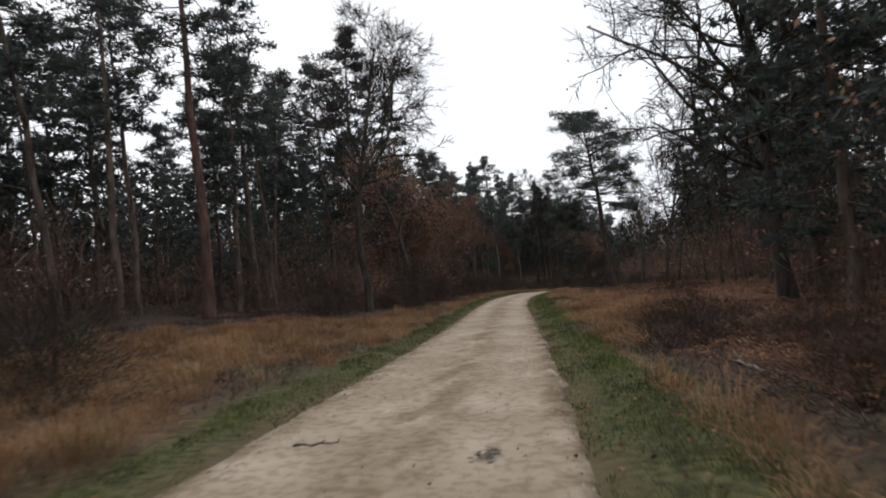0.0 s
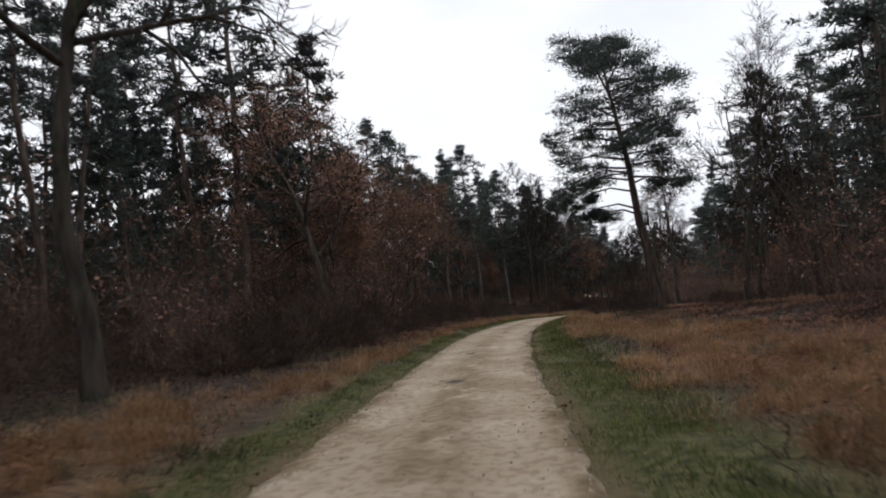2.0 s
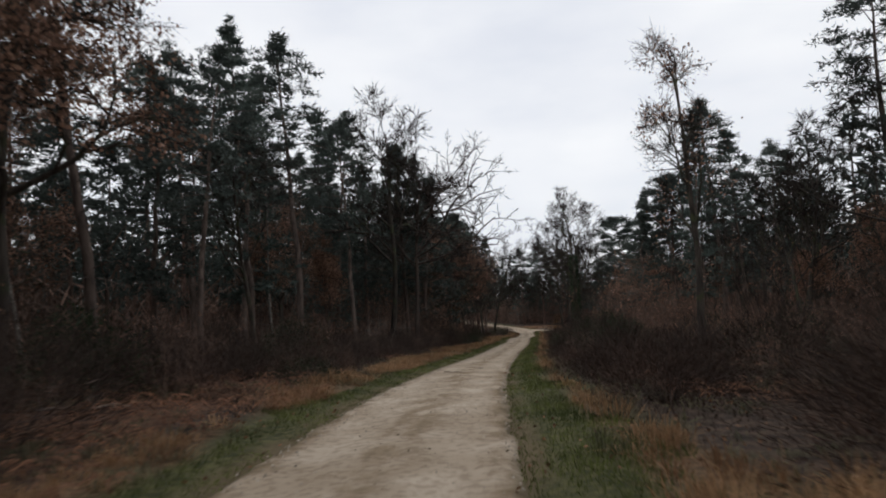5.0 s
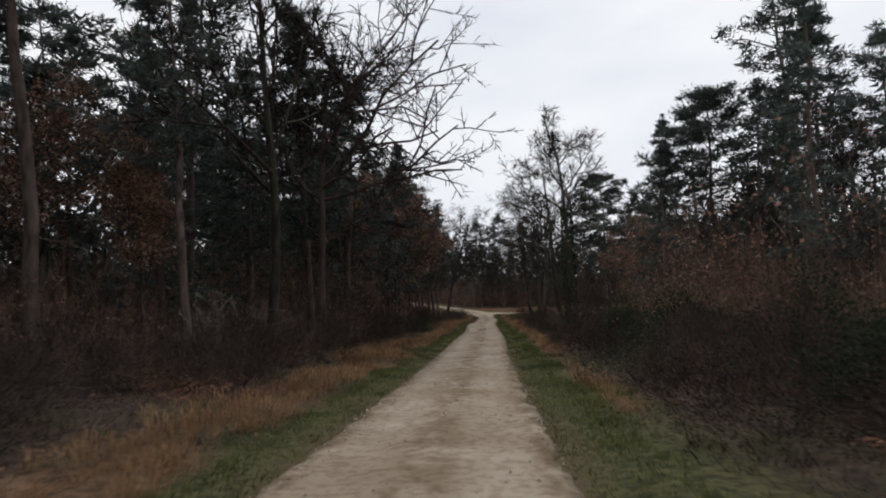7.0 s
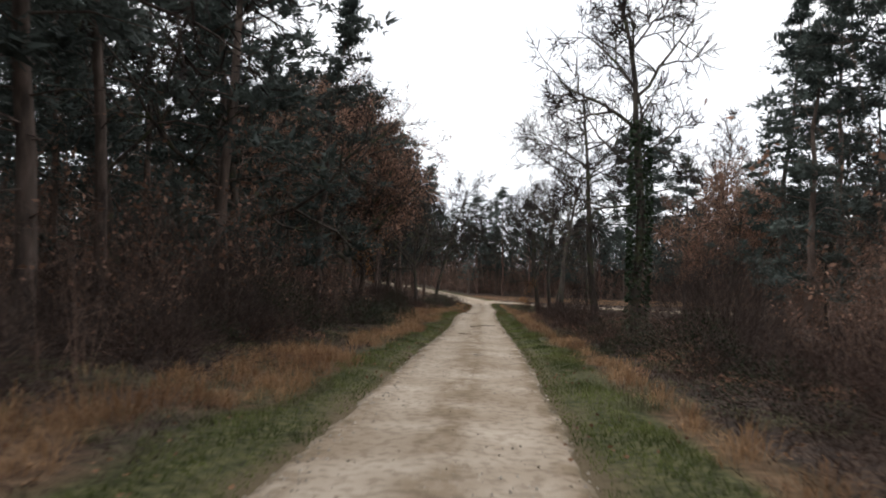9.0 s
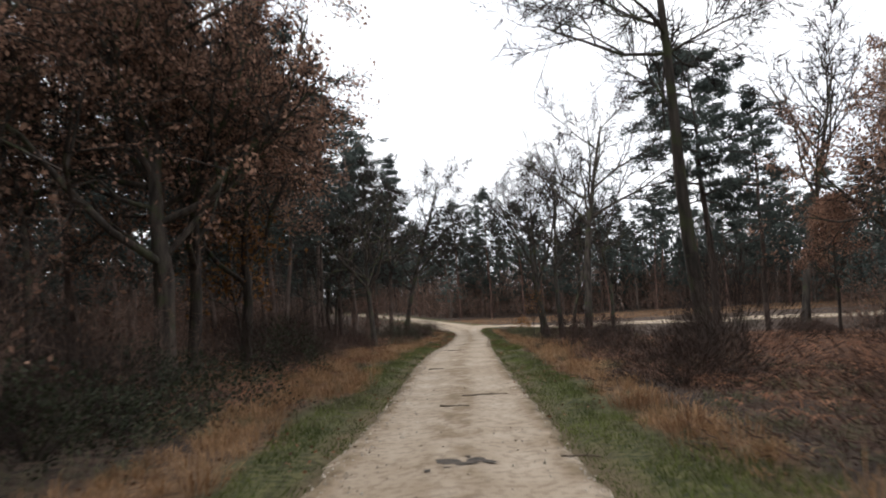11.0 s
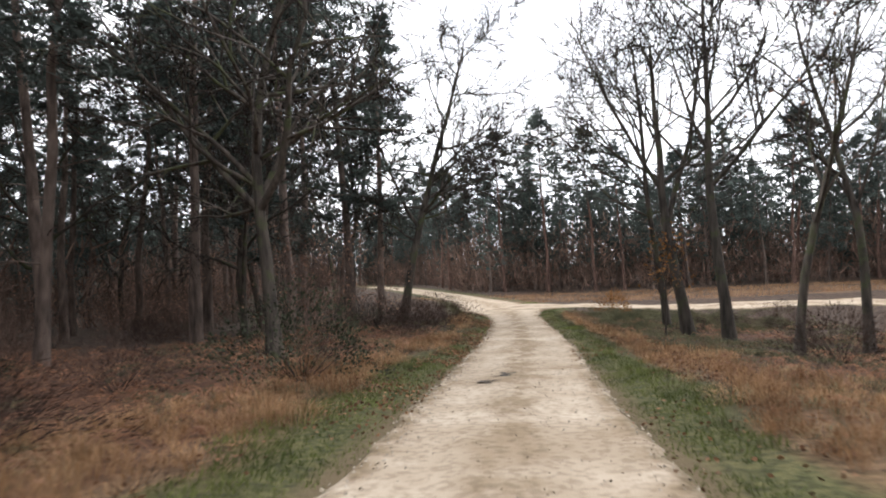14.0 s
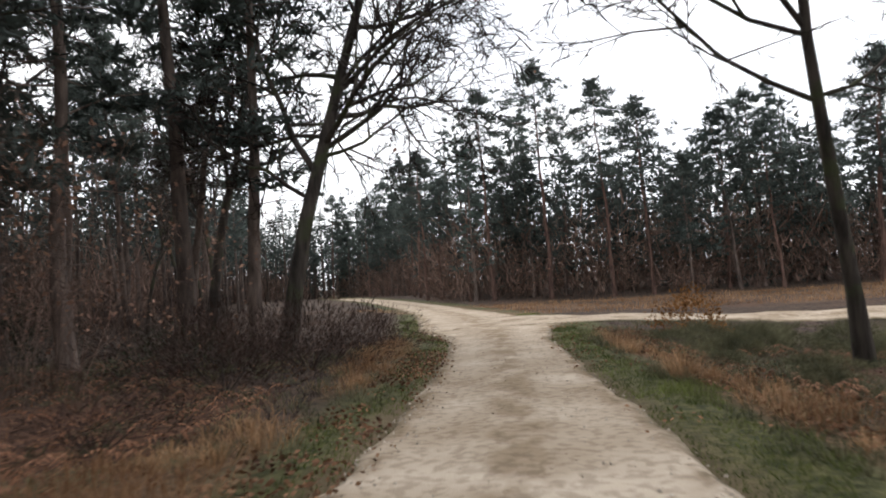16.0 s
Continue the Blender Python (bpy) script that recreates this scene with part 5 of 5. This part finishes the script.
for x0 in np.arange(-60, 80, 2.6):
    y = np.interp(x0, (-60, -40, -26, -16, 0, 30, 60, 90), (284, 278, 254, 210, 206, 203, 198, 194)) + rng.uniform(-0.5, 4)
    brush.put(x0, y, rng.uniform(0.7, 1.2))

# heather, bramble and holly along the verges
for y0 in np.arange(-4, 172, 0.9):
    for right in (False, True):
        e = float(wood_edge(y0, right))
        lo = half_width(y0) + (1.9 if (right and y0 < 20) or 56 < y0 < 80 else 2.5)
        u = rng.uniform(lo, max(lo + 0.6, e + 1.5))
        y = y0 + rng.uniform(-0.5, 0.5)
        x = float(road_x(y)) + (u if right else -u)
        if right:
            chance = np.interp(y, (-5, 6, 11, 22, 50, 58, 78, 108, 128, 150, 172), (1, 0.8, 0.35, 0.1, 0.2, 0.8, 1, 0.95, 0.8, 0.35, 0.6))
        else:
            chance = np.interp(y, (-5, 20, 30, 44, 70, 105, 126, 140, 158, 172), (0.25, 0.3, 0.9, 0.9, 0.9, 1, 0.55, 0.25, 0.5, 1))
        if rng.random() < chance and free(x, y, 0.8):
            if (not right and 27 < y < 72 and rng.random() < 0.5) or (right and 56 < y < 110 and rng.random() < 0.4):
                brush.put(x, y, rng.uniform(0.5, 0.9), which=3)
            roll = rng.random()
            green = 0.75 if (not right and 104 < y < 126) else 0.08 if right else 0.2
            (brambles if roll < green else heather).put(x, y, rng.uniform(0.7, 1.25))
for x, y, s, w in ((-19.6, 60.3, 0.8, 1), (-6.1, 90.7, 0.9, 1), (-20.1, 114.6, 0.8, 1), (-8.1, 71.2, 0.7, 1), (-6.7, 77.9, 0.6, 1)):
    holly.put(x, y, s, which=w)
for x, y, s, w in ((-8.5, 75.8, 0.55, 1), (-7.7, 78.8, 0.6, 0), (-7.9, 91.0, 0.62, 1), (-7.3, 93.6, 0.6, 0), (-7.0, 86.0, 0.6, 1)):
    holly.put(x, y, s, which=w)
for x, y, s, w in ((-8.3, 120.6, 0.85, 2), (-7.3, 121.4, 0.7, 0), (-7.4, 129.4, 0.8, 2), (-8.0, 4.4, 0.85, 2), (-9.3, 5.8, 0.8, 0), (-9.9, 3.4, 0.8, 2), (-20.0, 139.6, 0.9, 2), (-18.6, 136.2, 0.85, 2)):
    thickets.put(x, y, s, which=w)
for x, y, s in ((-16.1, 164.6, 1.2), (-15.5, 167.3, 1.3), (-16.9, 169.6, 1.25), (-15.0, 170.3, 1.1), (-17.9, 166.8, 1.3), (-15.3, 172.6, 0.9)):
    heather.put(x, y, s, which=1)
for x, y, s in ((-19.1, 144.2, 1.3), (-21.0, 141.0, 1.5), (-17.7, 141.4, 1.0), (-4.6, 153.2, 1.2), (-6.5, 136.1, 1.1), (-17.1, 34.0, 1.2), (-18.2, 37.0, 1.4), (-17.4, 29.1, 1.2), (-19.0, 31.5, 1.4)):
    heather.put(x, y, s, which=1)

for y0 in np.arange(24, 112, 1.5):
    for right in (False, True):
        bunch = float(waves(y0, 3.0 if right else 9.0, 1.9, 4))
        if (right and y0 < 54) or (not right and y0 > 66) or bunch < (-0.15 if y0 > 56 else 0.1):
            continue
        u = half_width(y0) + (1.9 if right else 2.3) + abs(rng.normal()) * 0.8
        x, y = side(y0 + rng.uniform(-0.4, 0.4), u if right else -u)
        if free(x, y, 0.5):
            (brambles if right and rng.random() < 0.2 else heather).put(x, y, rng.uniform(0.6, 1.0))
for y0 in np.arange(22, 134, 1.15):
    for right in (False, True):
        chance = np.interp(y0, (22, 30, 44, 60, 118, 134), (0.2, 0.8, 1, 1, 1, 0.35)) if not right else np.interp(y0, (22, 52, 58, 66, 112, 134), (0, 0, 0.8, 1, 0.9, 0.3))
        if rng.random() > chance * (0.35 if (right and y0 > 106) or (not right and y0 > 122) else 1):
            continue
        u = half_width(y0) + np.interp(y0, (22, 30, 45, 60, 80, 100, 134), (6, 3.6, 3.0, 3.0, 3.0, 3.4, 4.2)) + abs(rng.normal()) * (1.3 if right else 1.8)
        x, y = side(y0 + rng.uniform(-0.5, 0.5), u if right else -u)
        if free(x, y, 0.6):
            low = 56 < y < 100
            thickets.put(x, y, rng.uniform(0.5, 0.85) if low else rng.uniform(0.6, 1.05), which=int(rng.integers(0, 2)) * 2 if low else None)
for x, y in ((-24.5, 176.0), (-26.5, 178.5), (-23.2, 179.6), (-28.5, 176.5), (-25.4, 181.8), (-30.0, 180.0), (-21.4, 176.8)):
    thickets.put(x, y, rng.uniform(0.7, 1.0))
for x, y, s in ((-20.5, 142.1, 0.8), (-19.2, 138.0, 0.75), (-21.6, 135.0, 0.9), (-18.6, 133.2, 0.7)):
    thickets.put(x, y, s)
for i in range(60):
    x, y = side(rng.uniform(-3, 11), rng.uniform(3.3, 11.5))
    if free(x, y, 0.7):
        heather.put(x, y, rng.uniform(0.55, 1.0))

# ---- grass, bracken, leaves and stones ----
def scatter(n, y0, y1, umax, seed):
    g = np.random.default_rng(seed)
    y = g.uniform(y0, y1, n)
    u = g.uniform(-umax, umax, n)
    return road_x(y) + u, y, u, g


def stuff(name, me, label, category):
    tagged(new(name, me), label, category, "", "stuff")


def tussocks(name, x, y, reach, tall, blades, width, mat, g, spread=0.16):
    """Fountains of bent grass blades, each blade of two joints, round every place."""
    n = len(x)
    a = g.uniform(0, 6.28, (n, blades))
    out = np.sqrt(g.random((n, blades)))
    foot = out * spread
    px, py = x[:, None] + foot * np.cos(a) * reach[:, None] / 0.3, y[:, None] + foot * np.sin(a) * reach[:, None] / 0.3
    base = np.stack([px, py, ground_z(px, py) - 0.02], -1).reshape(-1, 3)
    a = (a + g.normal(size=a.shape) * 0.5).ravel()
    h = (tall[:, None] * (1.05 - 0.45 * out) * g.uniform(0.55, 1.15, (n, blades))).ravel()
    lay = (reach[:, None] * (0.15 + 0.85 * out) * g.uniform(0.5, 1.2, (n, blades))).ravel()
    way = np.stack([np.cos(a), np.sin(a), a * 0], -1)
    mid = base + way * (lay * 0.35)[:, None] + np.array([0, 0, 1.0]) * (h * 0.72)[:, None]
    tip = base + way * lay[:, None] + np.array([0, 0, 1.0]) * (h * g.uniform(0.6, 1.0, len(h)))[:, None]
    b = a + g.uniform(0.6, 2.5, len(a))
    w = np.stack([np.cos(b), np.sin(b), b * 0], -1) * width / 2
    v = np.stack([base, mid + w, mid - w, tip], 1).reshape(-1, 3)
    k = np.arange(len(a))[:, None] * 4
    return raw_mesh(name, v, np.concatenate([k + np.array([[0, 1, 2]]), k + np.array([[2, 1, 3]])], 1).reshape(-1, 3), (), mat)


# dead grass: full tussocks where it stands thick, thin wisps between
for name, seed, n, blades, low, high, mat, label in (("dead_grass", 21, 16000, 32, 0.24, 0.6, M_STRAW, "tan dead grass standing in tussocks beside the track"), ("bleached_grass", 31, 5200, 24, 0.2, 0.42, M_PALE_STRAW, "pale bleached grass wisps along the verges"), ("sedge", 41, 9000, 24, 0.14, 0.36, M_SEDGE, "grey-green sedge between the dead grass")):
    x, y, u, g = scatter(n * 3, -6, 172, 12, seed)
    bunch = 0.5 * waves(x, y, 0.9, seed) + 0.5 * waves(x, y, 0.42, 2)
    edge = np.abs(u) - half_width(y)
    if name == "dead_grass":
        keep = (straw_map(x, y) > -0.35) & (straw_cover(x, y) + 0.25 * bunch > 0.05) & (bunch > -0.55) & (edge > turf_width(y, u > 0) * 0.75)
    elif name == "sedge":
        keep = (straw_map(x, y) > -1.2) & (waves(x, y, 1.6, 7) + 0.4 * bunch > np.where(y > 150, -0.4, np.where((y > 22) & (y < 56) & (u > 0), -0.25, 0.0))) & (edge > turf_width(y, u > 0) * 0.6) & (edge < np.interp(y, (0, 150, 158), (5.5, 7, 11)))
    else:
        keep = (straw_map(x, y) > -0.9) & (bunch > np.where((u > 0) & (y < 114), 0.42, 0.15)) & (edge > 0.35) & (edge < 4.5)
    keep &= g.random(len(x)) < np.clip(1.6 - np.abs(u) / 13, 0.5, 1)
    x, y, bunch = x[keep], y[keep], bunch[keep]
    size = np.clip(0.75 + 0.6 * bunch, 0.35, 1.4)
    stuff(name, tussocks(name, x, y, g.uniform(0.2, 0.5, len(x)) * size, g.uniform(low, high, len(x)) * size, blades, 0.0095, mat, g), label, "grass")

g = np.random.default_rng(22)
n = 60000
x, y = g.uniform(-60, 60, n), g.uniform(184, 216, n)
keep = (straw_map(x, y) > 0.2) & (np.abs(x - road_x(y)) > 3)
x, y = x[keep], y[keep]
d = unit(np.stack([g.normal(size=len(x)) * 0.3, g.normal(size=len(x)) * 0.3, np.ones(len(x))], -1))
stuff("rough_grass", spray_mesh("rough_grass", np.stack([x, y, ground_z(x, y) - 0.02], -1), d, g.uniform(0.1, 0.32, len(x)), 0.035, M_STRAW, g), "pale rough grass beyond the crossing", "grass")

x, y, u, g = scatter(460000, -6, 178, 13, 28)
keep = (np.abs(u) > half_width(y) + 1.2 + 0.5 * waves(x, y, 0.9)) & (straw_cover(x, y) < 0.35) & (rust_map(x, y) < 0.35) & ((y < 150) | (u < 0) | (g.random(len(x)) < 0.35))
x, y = x[keep], y[keep]
d = unit(np.stack([g.normal(size=len(x)) * 0.7, g.normal(size=len(x)) * 0.7, np.ones(len(x))], -1))
stuff("heath", spray_mesh("heath", np.stack([x, y, ground_z(x, y) - 0.02], -1), d, g.uniform(0.05, 0.19, len(x)) * (1.1 + 0.6 * waves(x, y, 0.8, 3)), g.uniform(0.008, 0.018, len(x)), M_HEATHER, g), "low brown heath and dead stalks covering the forest floor", "heath")

x, y, u, g = scatter(1000000, -6, 188, 4.2, 23)
edge = np.abs(u) - half_width(y)
wide = turf_width(y, u > 0)
patch = 0.5 * waves(x, y, 0.6, 4) + 0.5 * waves(x, y, 0.23)
keep = (edge > -0.2 + 0.2 * waves(x, y, 0.35) + 0.14 * waves(x, y, 0.12, 1)) & (edge < wide * (1 + 0.55 * waves(x, y, 1.3, 2)) + 0.3 * waves(x, y, 0.45)) & ((x < -9) | (np.abs(y - branch_y(x)) > 2.2) | (y < 165)) & (patch > -0.3 - 0.25 * np.clip(edge, 0, 1))
keep &= ~((y > 165) & (np.abs(y - branch_y(x)) < 4.5) & (x > -14))
x, y = x[keep], y[keep]
d = unit(np.stack([g.normal(size=len(x)) * 0.45, g.normal(size=len(x)) * 0.45, np.ones(len(x))], -1))
stuff("turf", spray_mesh("turf", np.stack([x, y, ground_z(x, y) - 0.01], -1), d, g.uniform(0.025, 0.085, len(x)) * (1.15 + 0.6 * waves(x, y, 0.5)) * np.clip(0.55 + 0.9 * (np.abs(x - road_x(y)) - half_width(y)), 0.5, 1.3), 0.012, M_TURF, g), "short green grass along both verges", "grass")


x, y, u, g = scatter(60000, 144, 176, 5.2, 33)
band = np.where(u > 0, np.abs(u - half_width(y) - 1.9) < 0.75, np.abs(-u - half_width(y) - 0.35) < 0.45)
keep = band & (0.6 * waves(x, y, 1.1, 4) + 0.4 * waves(x, y, 0.35) > np.where(u > 0, -0.25, 0.0)) & (g.random(len(x)) < np.interp(y, (144, 152, 172, 176), (0, 1, 1, 0)))
x, y = x[keep], y[keep]
stuff("drifted_leaves", leaf_mesh("drifted_leaves", np.stack([x, y, ground_z(x, y) + g.uniform(0.03, 0.1, len(x))], -1), unit(np.stack([g.normal(size=len(x)), g.normal(size=len(x)), g.normal(size=len(x)) * 0.3], -1)), 0.06, 0.042, M_LITTER, g), "russet fallen leaves drifted along the bank by the crossing", "leaves")

g = np.random.default_rng(29)
n = 80000
x, y = g.uniform(-10.8, 4, n), g.uniform(154, 179, n)
keep = (x - road_x(y) > half_width(y) + 0.7) & (branch_y(x) - y > 2.4) & (0.6 * waves(x, y, 1.3, 2) + 0.4 * waves(x, y, 0.4) > -0.1)
x, y = x[keep], y[keep]
d = unit(np.stack([g.normal(size=len(x)) * 0.5, g.normal(size=len(x)) * 0.5, np.ones(len(x))], -1))
stuff("bank_grass", spray_mesh("bank_grass", np.stack([x, y, ground_z(x, y) - 0.01], -1), d, g.uniform(0.05, 0.14, len(x)) * (1.2 + 0.5 * waves(x, y, 0.7)), 0.016, M_SEDGE, g), "olive grass on the sloping bank by the crossing", "grass")


def fronds(x, y, g, size):
    """Broken dead bracken: arching stalks with paired leaflets."""
    n = len(x)
    k = 7
    a = g.uniform(0, 6.28, n)
    L = size * g.uniform(0.7, 1.3, n)
    t = np.linspace(0.25, 1, k)[None]
    out = (L[:, None] * 0.8 * t)
    up = L[:, None] * (0.95 * t - 0.75 * t**2.2)
    base = np.stack([x, y, ground_z(x, y)], -1)
    rad = np.stack([np.cos(a), np.sin(a), a * 0], -1)
    tan = np.stack([-np.sin(a), np.cos(a), a * 0], -1)
    p = base[:, None] + rad[:, None] * out[..., None] + np.array([0, 0, 1.0]) * up[..., None]
    w = (0.30 * L[:, None] * (1.15 - t) * g.uniform(0.6, 1.2, (n, k)))[..., None]
    v, droop = [], np.array([0, 0, -1.0])
    for s in (1, -1):
        tip = p + s * tan[:, None] * w + droop * w * g.uniform(0.1, 0.7, (n, k, 1)) + rad[:, None] * w * 0.3
        wid = rad[:, None] * (0.065 * L)[:, None, None]
        v.append(np.stack([p - wid * 0.5, p + wid * 0.5, tip], 2).reshape(-1, 3))
    stalk = np.stack([base - tan * 0.008, base + tan * 0.008, p[:, k // 2]], 1).reshape(-1, 3)
    v = np.concatenate(v + [stalk])
    return raw_mesh("bracken", v, np.arange(len(v)).reshape(-1, 3), (), M_BRACKEN)


x, y, u, g = scatter(46000, -6, 170, 16, 24)
keep = (rust_map(x, y) + 0.3 * waves(x, y, 1.0, 5) > 0.05) & (np.abs(u) > half_width(y) + 1.6)
keep |= (y > 42) & (y < 63) & (u < -half_width(y) - 0.9) & (u > -half_width(y) - 4.5)
stuff("bracken", fronds(x[keep], y[keep], g, 0.5), "collapsed rust-brown dead bracken", "bracken")

x, y, u, g = scatter(90000, -6, 178, 9, 25)
keep = (np.abs(u) > half_width(y) - np.interp(y, (140, 156), (0.15, 0.3))) & (g.random(len(x)) < np.interp(y, (0, 110, 135, 160), (0.3, 0.3, 0.6, 1.0)) * np.where(u > 0, 1, 0.9)) & (0.6 * waves(x, y, 1.7, 6) + 0.4 * waves(x, y, 0.6) > -0.1)
x, y = x[keep], y[keep]
stuff("fallen_leaves", leaf_mesh("fallen_leaves", np.stack([x, y, np.where(np.abs(x - road_x(y)) < half_width(y), level(y) + 0.025, ground_z(x, y) + g.uniform(0.03, 0.09, len(x)))], -1), unit(np.stack([g.normal(size=len(x)), g.normal(size=len(x)), g.normal(size=len(x)) * 0.25], -1)), 0.055, 0.038, M_LITTER, g), "fallen brown leaves scattered over the verges", "leaves")


def pebbles(x, y, g, size):
    n = len(x)
    s = size * g.uniform(0.5, 1.5, n)
    c = np.stack([x, y, level(y) + 0.012], -1)
    th = g.uniform(0, 6.28, n)
    v = []
    for k in range(4):
        q = th + k * np.pi / 2 + g.normal(size=n) * 0.2
        v.append(c + np.stack([np.cos(q) * s, np.sin(q) * s, s * 0 - 0.01], -1))
    v.append(c + np.stack([g.normal(size=n) * s * 0.3, g.normal(size=n) * s * 0.3, s * 0.6], -1))
    v = np.stack(v, 1).reshape(-1, 3)
    i = np.arange(n)[:, None] * 5
    return raw_mesh("gravel", v, np.concatenate([i + np.array([[a, (a + 1) % 4, 4]]) for a in range(4)], 1).reshape(-1, 3), (), M_STONE)


x, y, u, g = scatter(26000, -4, 176, 1.7, 27)
e = np.abs(u) / half_width(y)
keep = (e < 1.0) & (g.random(len(x)) < np.interp(e, (0, 0.2, 0.45, 0.7, 0.9), (0.16, 0.12, 0.04, 0.08, 0.5)) * np.interp(y, (130, 150), (1, 2.2))) & (waves(x, y, 1.2, 8) > -0.35)
x, y = x[keep], y[keep]
stuff("road_litter", leaf_mesh("road_litter", np.stack([x, y, level(y) + 0.022], -1), unit(np.stack([g.normal(size=len(x)), g.normal(size=len(x)), np.abs(g.normal(size=len(x))) * 0.2], -1)), g.uniform(0.015, 0.042, len(x)), g.uniform(0.008, 0.02, len(x)), M_WOOD, g), "bits of leaf and twig strewn over the track", "litter")

x, y, u, g = scatter(46000, -4, 176, 1.9, 26)
e = np.abs(u - 0.12) / half_width(y)
keep = (np.abs(u) < 0.97 * half_width(y)) & (g.random(len(x)) < np.where(e > 0.8, 0.8, np.where(e < 0.2, 0.9 * np.clip(0.5 + 1.2 * waves(x, y, 1.4, 5), 0, 1), 0.1)))
stuff("gravel", pebbles(x[keep], y[keep], g, 0.015), "loose limestone chips on the track", "gravel")


def stick(x, y, length, yaw, r, seed, mat=None):
    g = np.random.default_rng(seed)
    w = Wood()
    k = 6
    t = np.linspace(-0.5, 0.5, k)
    pts = np.stack([t * length, g.normal(size=k) * 0.03 * length, g.normal(size=k) * 0.006 + r * 0.8], -1)
    w.limb(pts, r * np.linspace(1.1, 0.5, k), 6)
    w.limb([pts[3], pts[3] + np.array([length * 0.1, length * 0.12, r])], [r * 0.5, r * 0.2], 4)
    ob = new("stick", w.mesh("stick", mat or M_WOOD))
    ob.matrix_world = pose(x, y, float(level(y)) + 0.02, 0, 0, yaw)
    tagged(ob, "thin fallen stick lying on the track", "stick", "sticks on the track")


for i, (x, y, ln, a, r) in enumerate(((-11.95, 120.8, 0.86, 2, 0.016), (-12.5, 119.4, 0.5, -12, 0.016), (-11.2, 114.9, 0.4, -8, 0.012), (-12.6, 139.2, 0.75, 3, 0.016), (-13.1, 140.1, 0.5, 60, 0.014), (-13.1, 127.4, 0.42, 4, 0.014), (-12.9, 113.2, 0.45, 5, 0.015), (-2.9, 3.2, 0.4, 30, 0.012), (-13.5, 69.4, 0.7, -20, 0.013))):
    stick(x, y, ln, a, r, 300 + i)


def pothole(x, y, a, b, seed):
    """A wet muddy hollow: broken dark lobes, longer across the track, with crumbs round them."""
    g = np.random.default_rng(seed)
    k, vs, qs, ts, n0 = 11, [], [], [], 0
    for lobe in range(12):
        big = lobe < 5
        cx, cy = x + a * g.normal() * (0.4 if big else 0.9), y + b * g.normal() * (0.5 if big else 0.9)
        ra, rb = (a * g.uniform(0.25, 0.6), b * g.uniform(0.2, 0.45)) if big else (g.uniform(0.015, 0.05), g.uniform(0.015, 0.04))
        th = np.arange(k) * 2 * np.pi / k
        r = 1 + 0.3 * np.sin(2 * th + g.uniform(0, 6)) + g.normal(size=k) * 0.2
        px, py = cx + ra * r * np.cos(th), cy + rb * r * np.sin(th)
        top = lambda qx, qy: level(qy) + 0.02 * (1 - ((qx - road_x(qy)) / half_width(qy)) ** 2) + 0.003 + 0.0008 * lobe
        rim = np.stack([px, py, top(px, py)], -1)
        mid = np.array([[cx, cy, float(top(cx, cy)) + 0.004]])
        vs += [rim, mid]
        i = np.arange(k)
        ts.append(np.stack([i, (i + 1) % k, i * 0 + k], -1) + n0)
        n0 += k + 1
    me = raw_mesh("mud_patch", np.concatenate(vs), np.concatenate(ts), (), M_MUD, True)
    tagged(new("mud_patch", me), "dark wet muddy pothole in the pale track", "pothole", "potholes", "structure")


for i, (x, y, a, b) in enumerate(((-12.25, 150.2, 0.26, 0.3), (-12.55, 149.1, 0.3, 0.2), (-12.4, 115.0, 0.26, 0.24), (-12.85, 71.7, 0.16, 0.3), (-8.45, 28.4, 0.3, 0.22), (-9.85, 34.2, 0.16, 0.3), (-12.5, 103.6, 0.12, 0.14), (-13.0, 89.9, 0.14, 0.1), (-1.3, 3.1, 0.1, 0.08))):
    pothole(x, y, a, b, 400 + i)


def log(x, y, length, yaw, r, seed):
    g = np.random.default_rng(seed)
    w = Wood()
    t = np.linspace(-0.5, 0.5, 7)
    pts = np.stack([t * length, 0.05 * length * np.sin(3 * t), g.normal(size=7) * 0.02], -1)
    w.limb(pts, r * np.linspace(1, 0.6, 7), 7)
    for k in range(5):
        p = pts[1 + k]
        d = unit(g.normal(size=3) + np.array([0, 0, 0.6]))
        w.limb([p, p + d * length * 0.13, p + d * length * 0.24], [r * 0.4, r * 0.25, r * 0.1], 4)
    ob = new("fallen_branch", w.mesh("fallen_branch", M_PALE))
    ob.matrix_world = pose(x, y, float(ground_z(x, y)) + r * 0.9, 0, 0, yaw)
    tagged(ob, "bleached fallen branch lying in the heath", "branch", "fallen branches")


for i, (x, y, ln, a) in enumerate(((1.5, 10.7, 1.8, 20), (2.6, 8.4, 1.5, -30), (2.8, 15.2, 2.0, 60), (-8.5, 65.6, 1.8, 15), (-7.3, 71.8, 2.2, -10), (-18.3, 69.0, 1.5, 30), (0.9, 7.2, 1.0, 100), (-18.3, 58.6, 1.6, 10), (-17.2, 50.0, 1.4, 40), (-18.9, 159.8, 1.6, 10))):
    log(x, y, ln, a, 0.03, 500 + i)
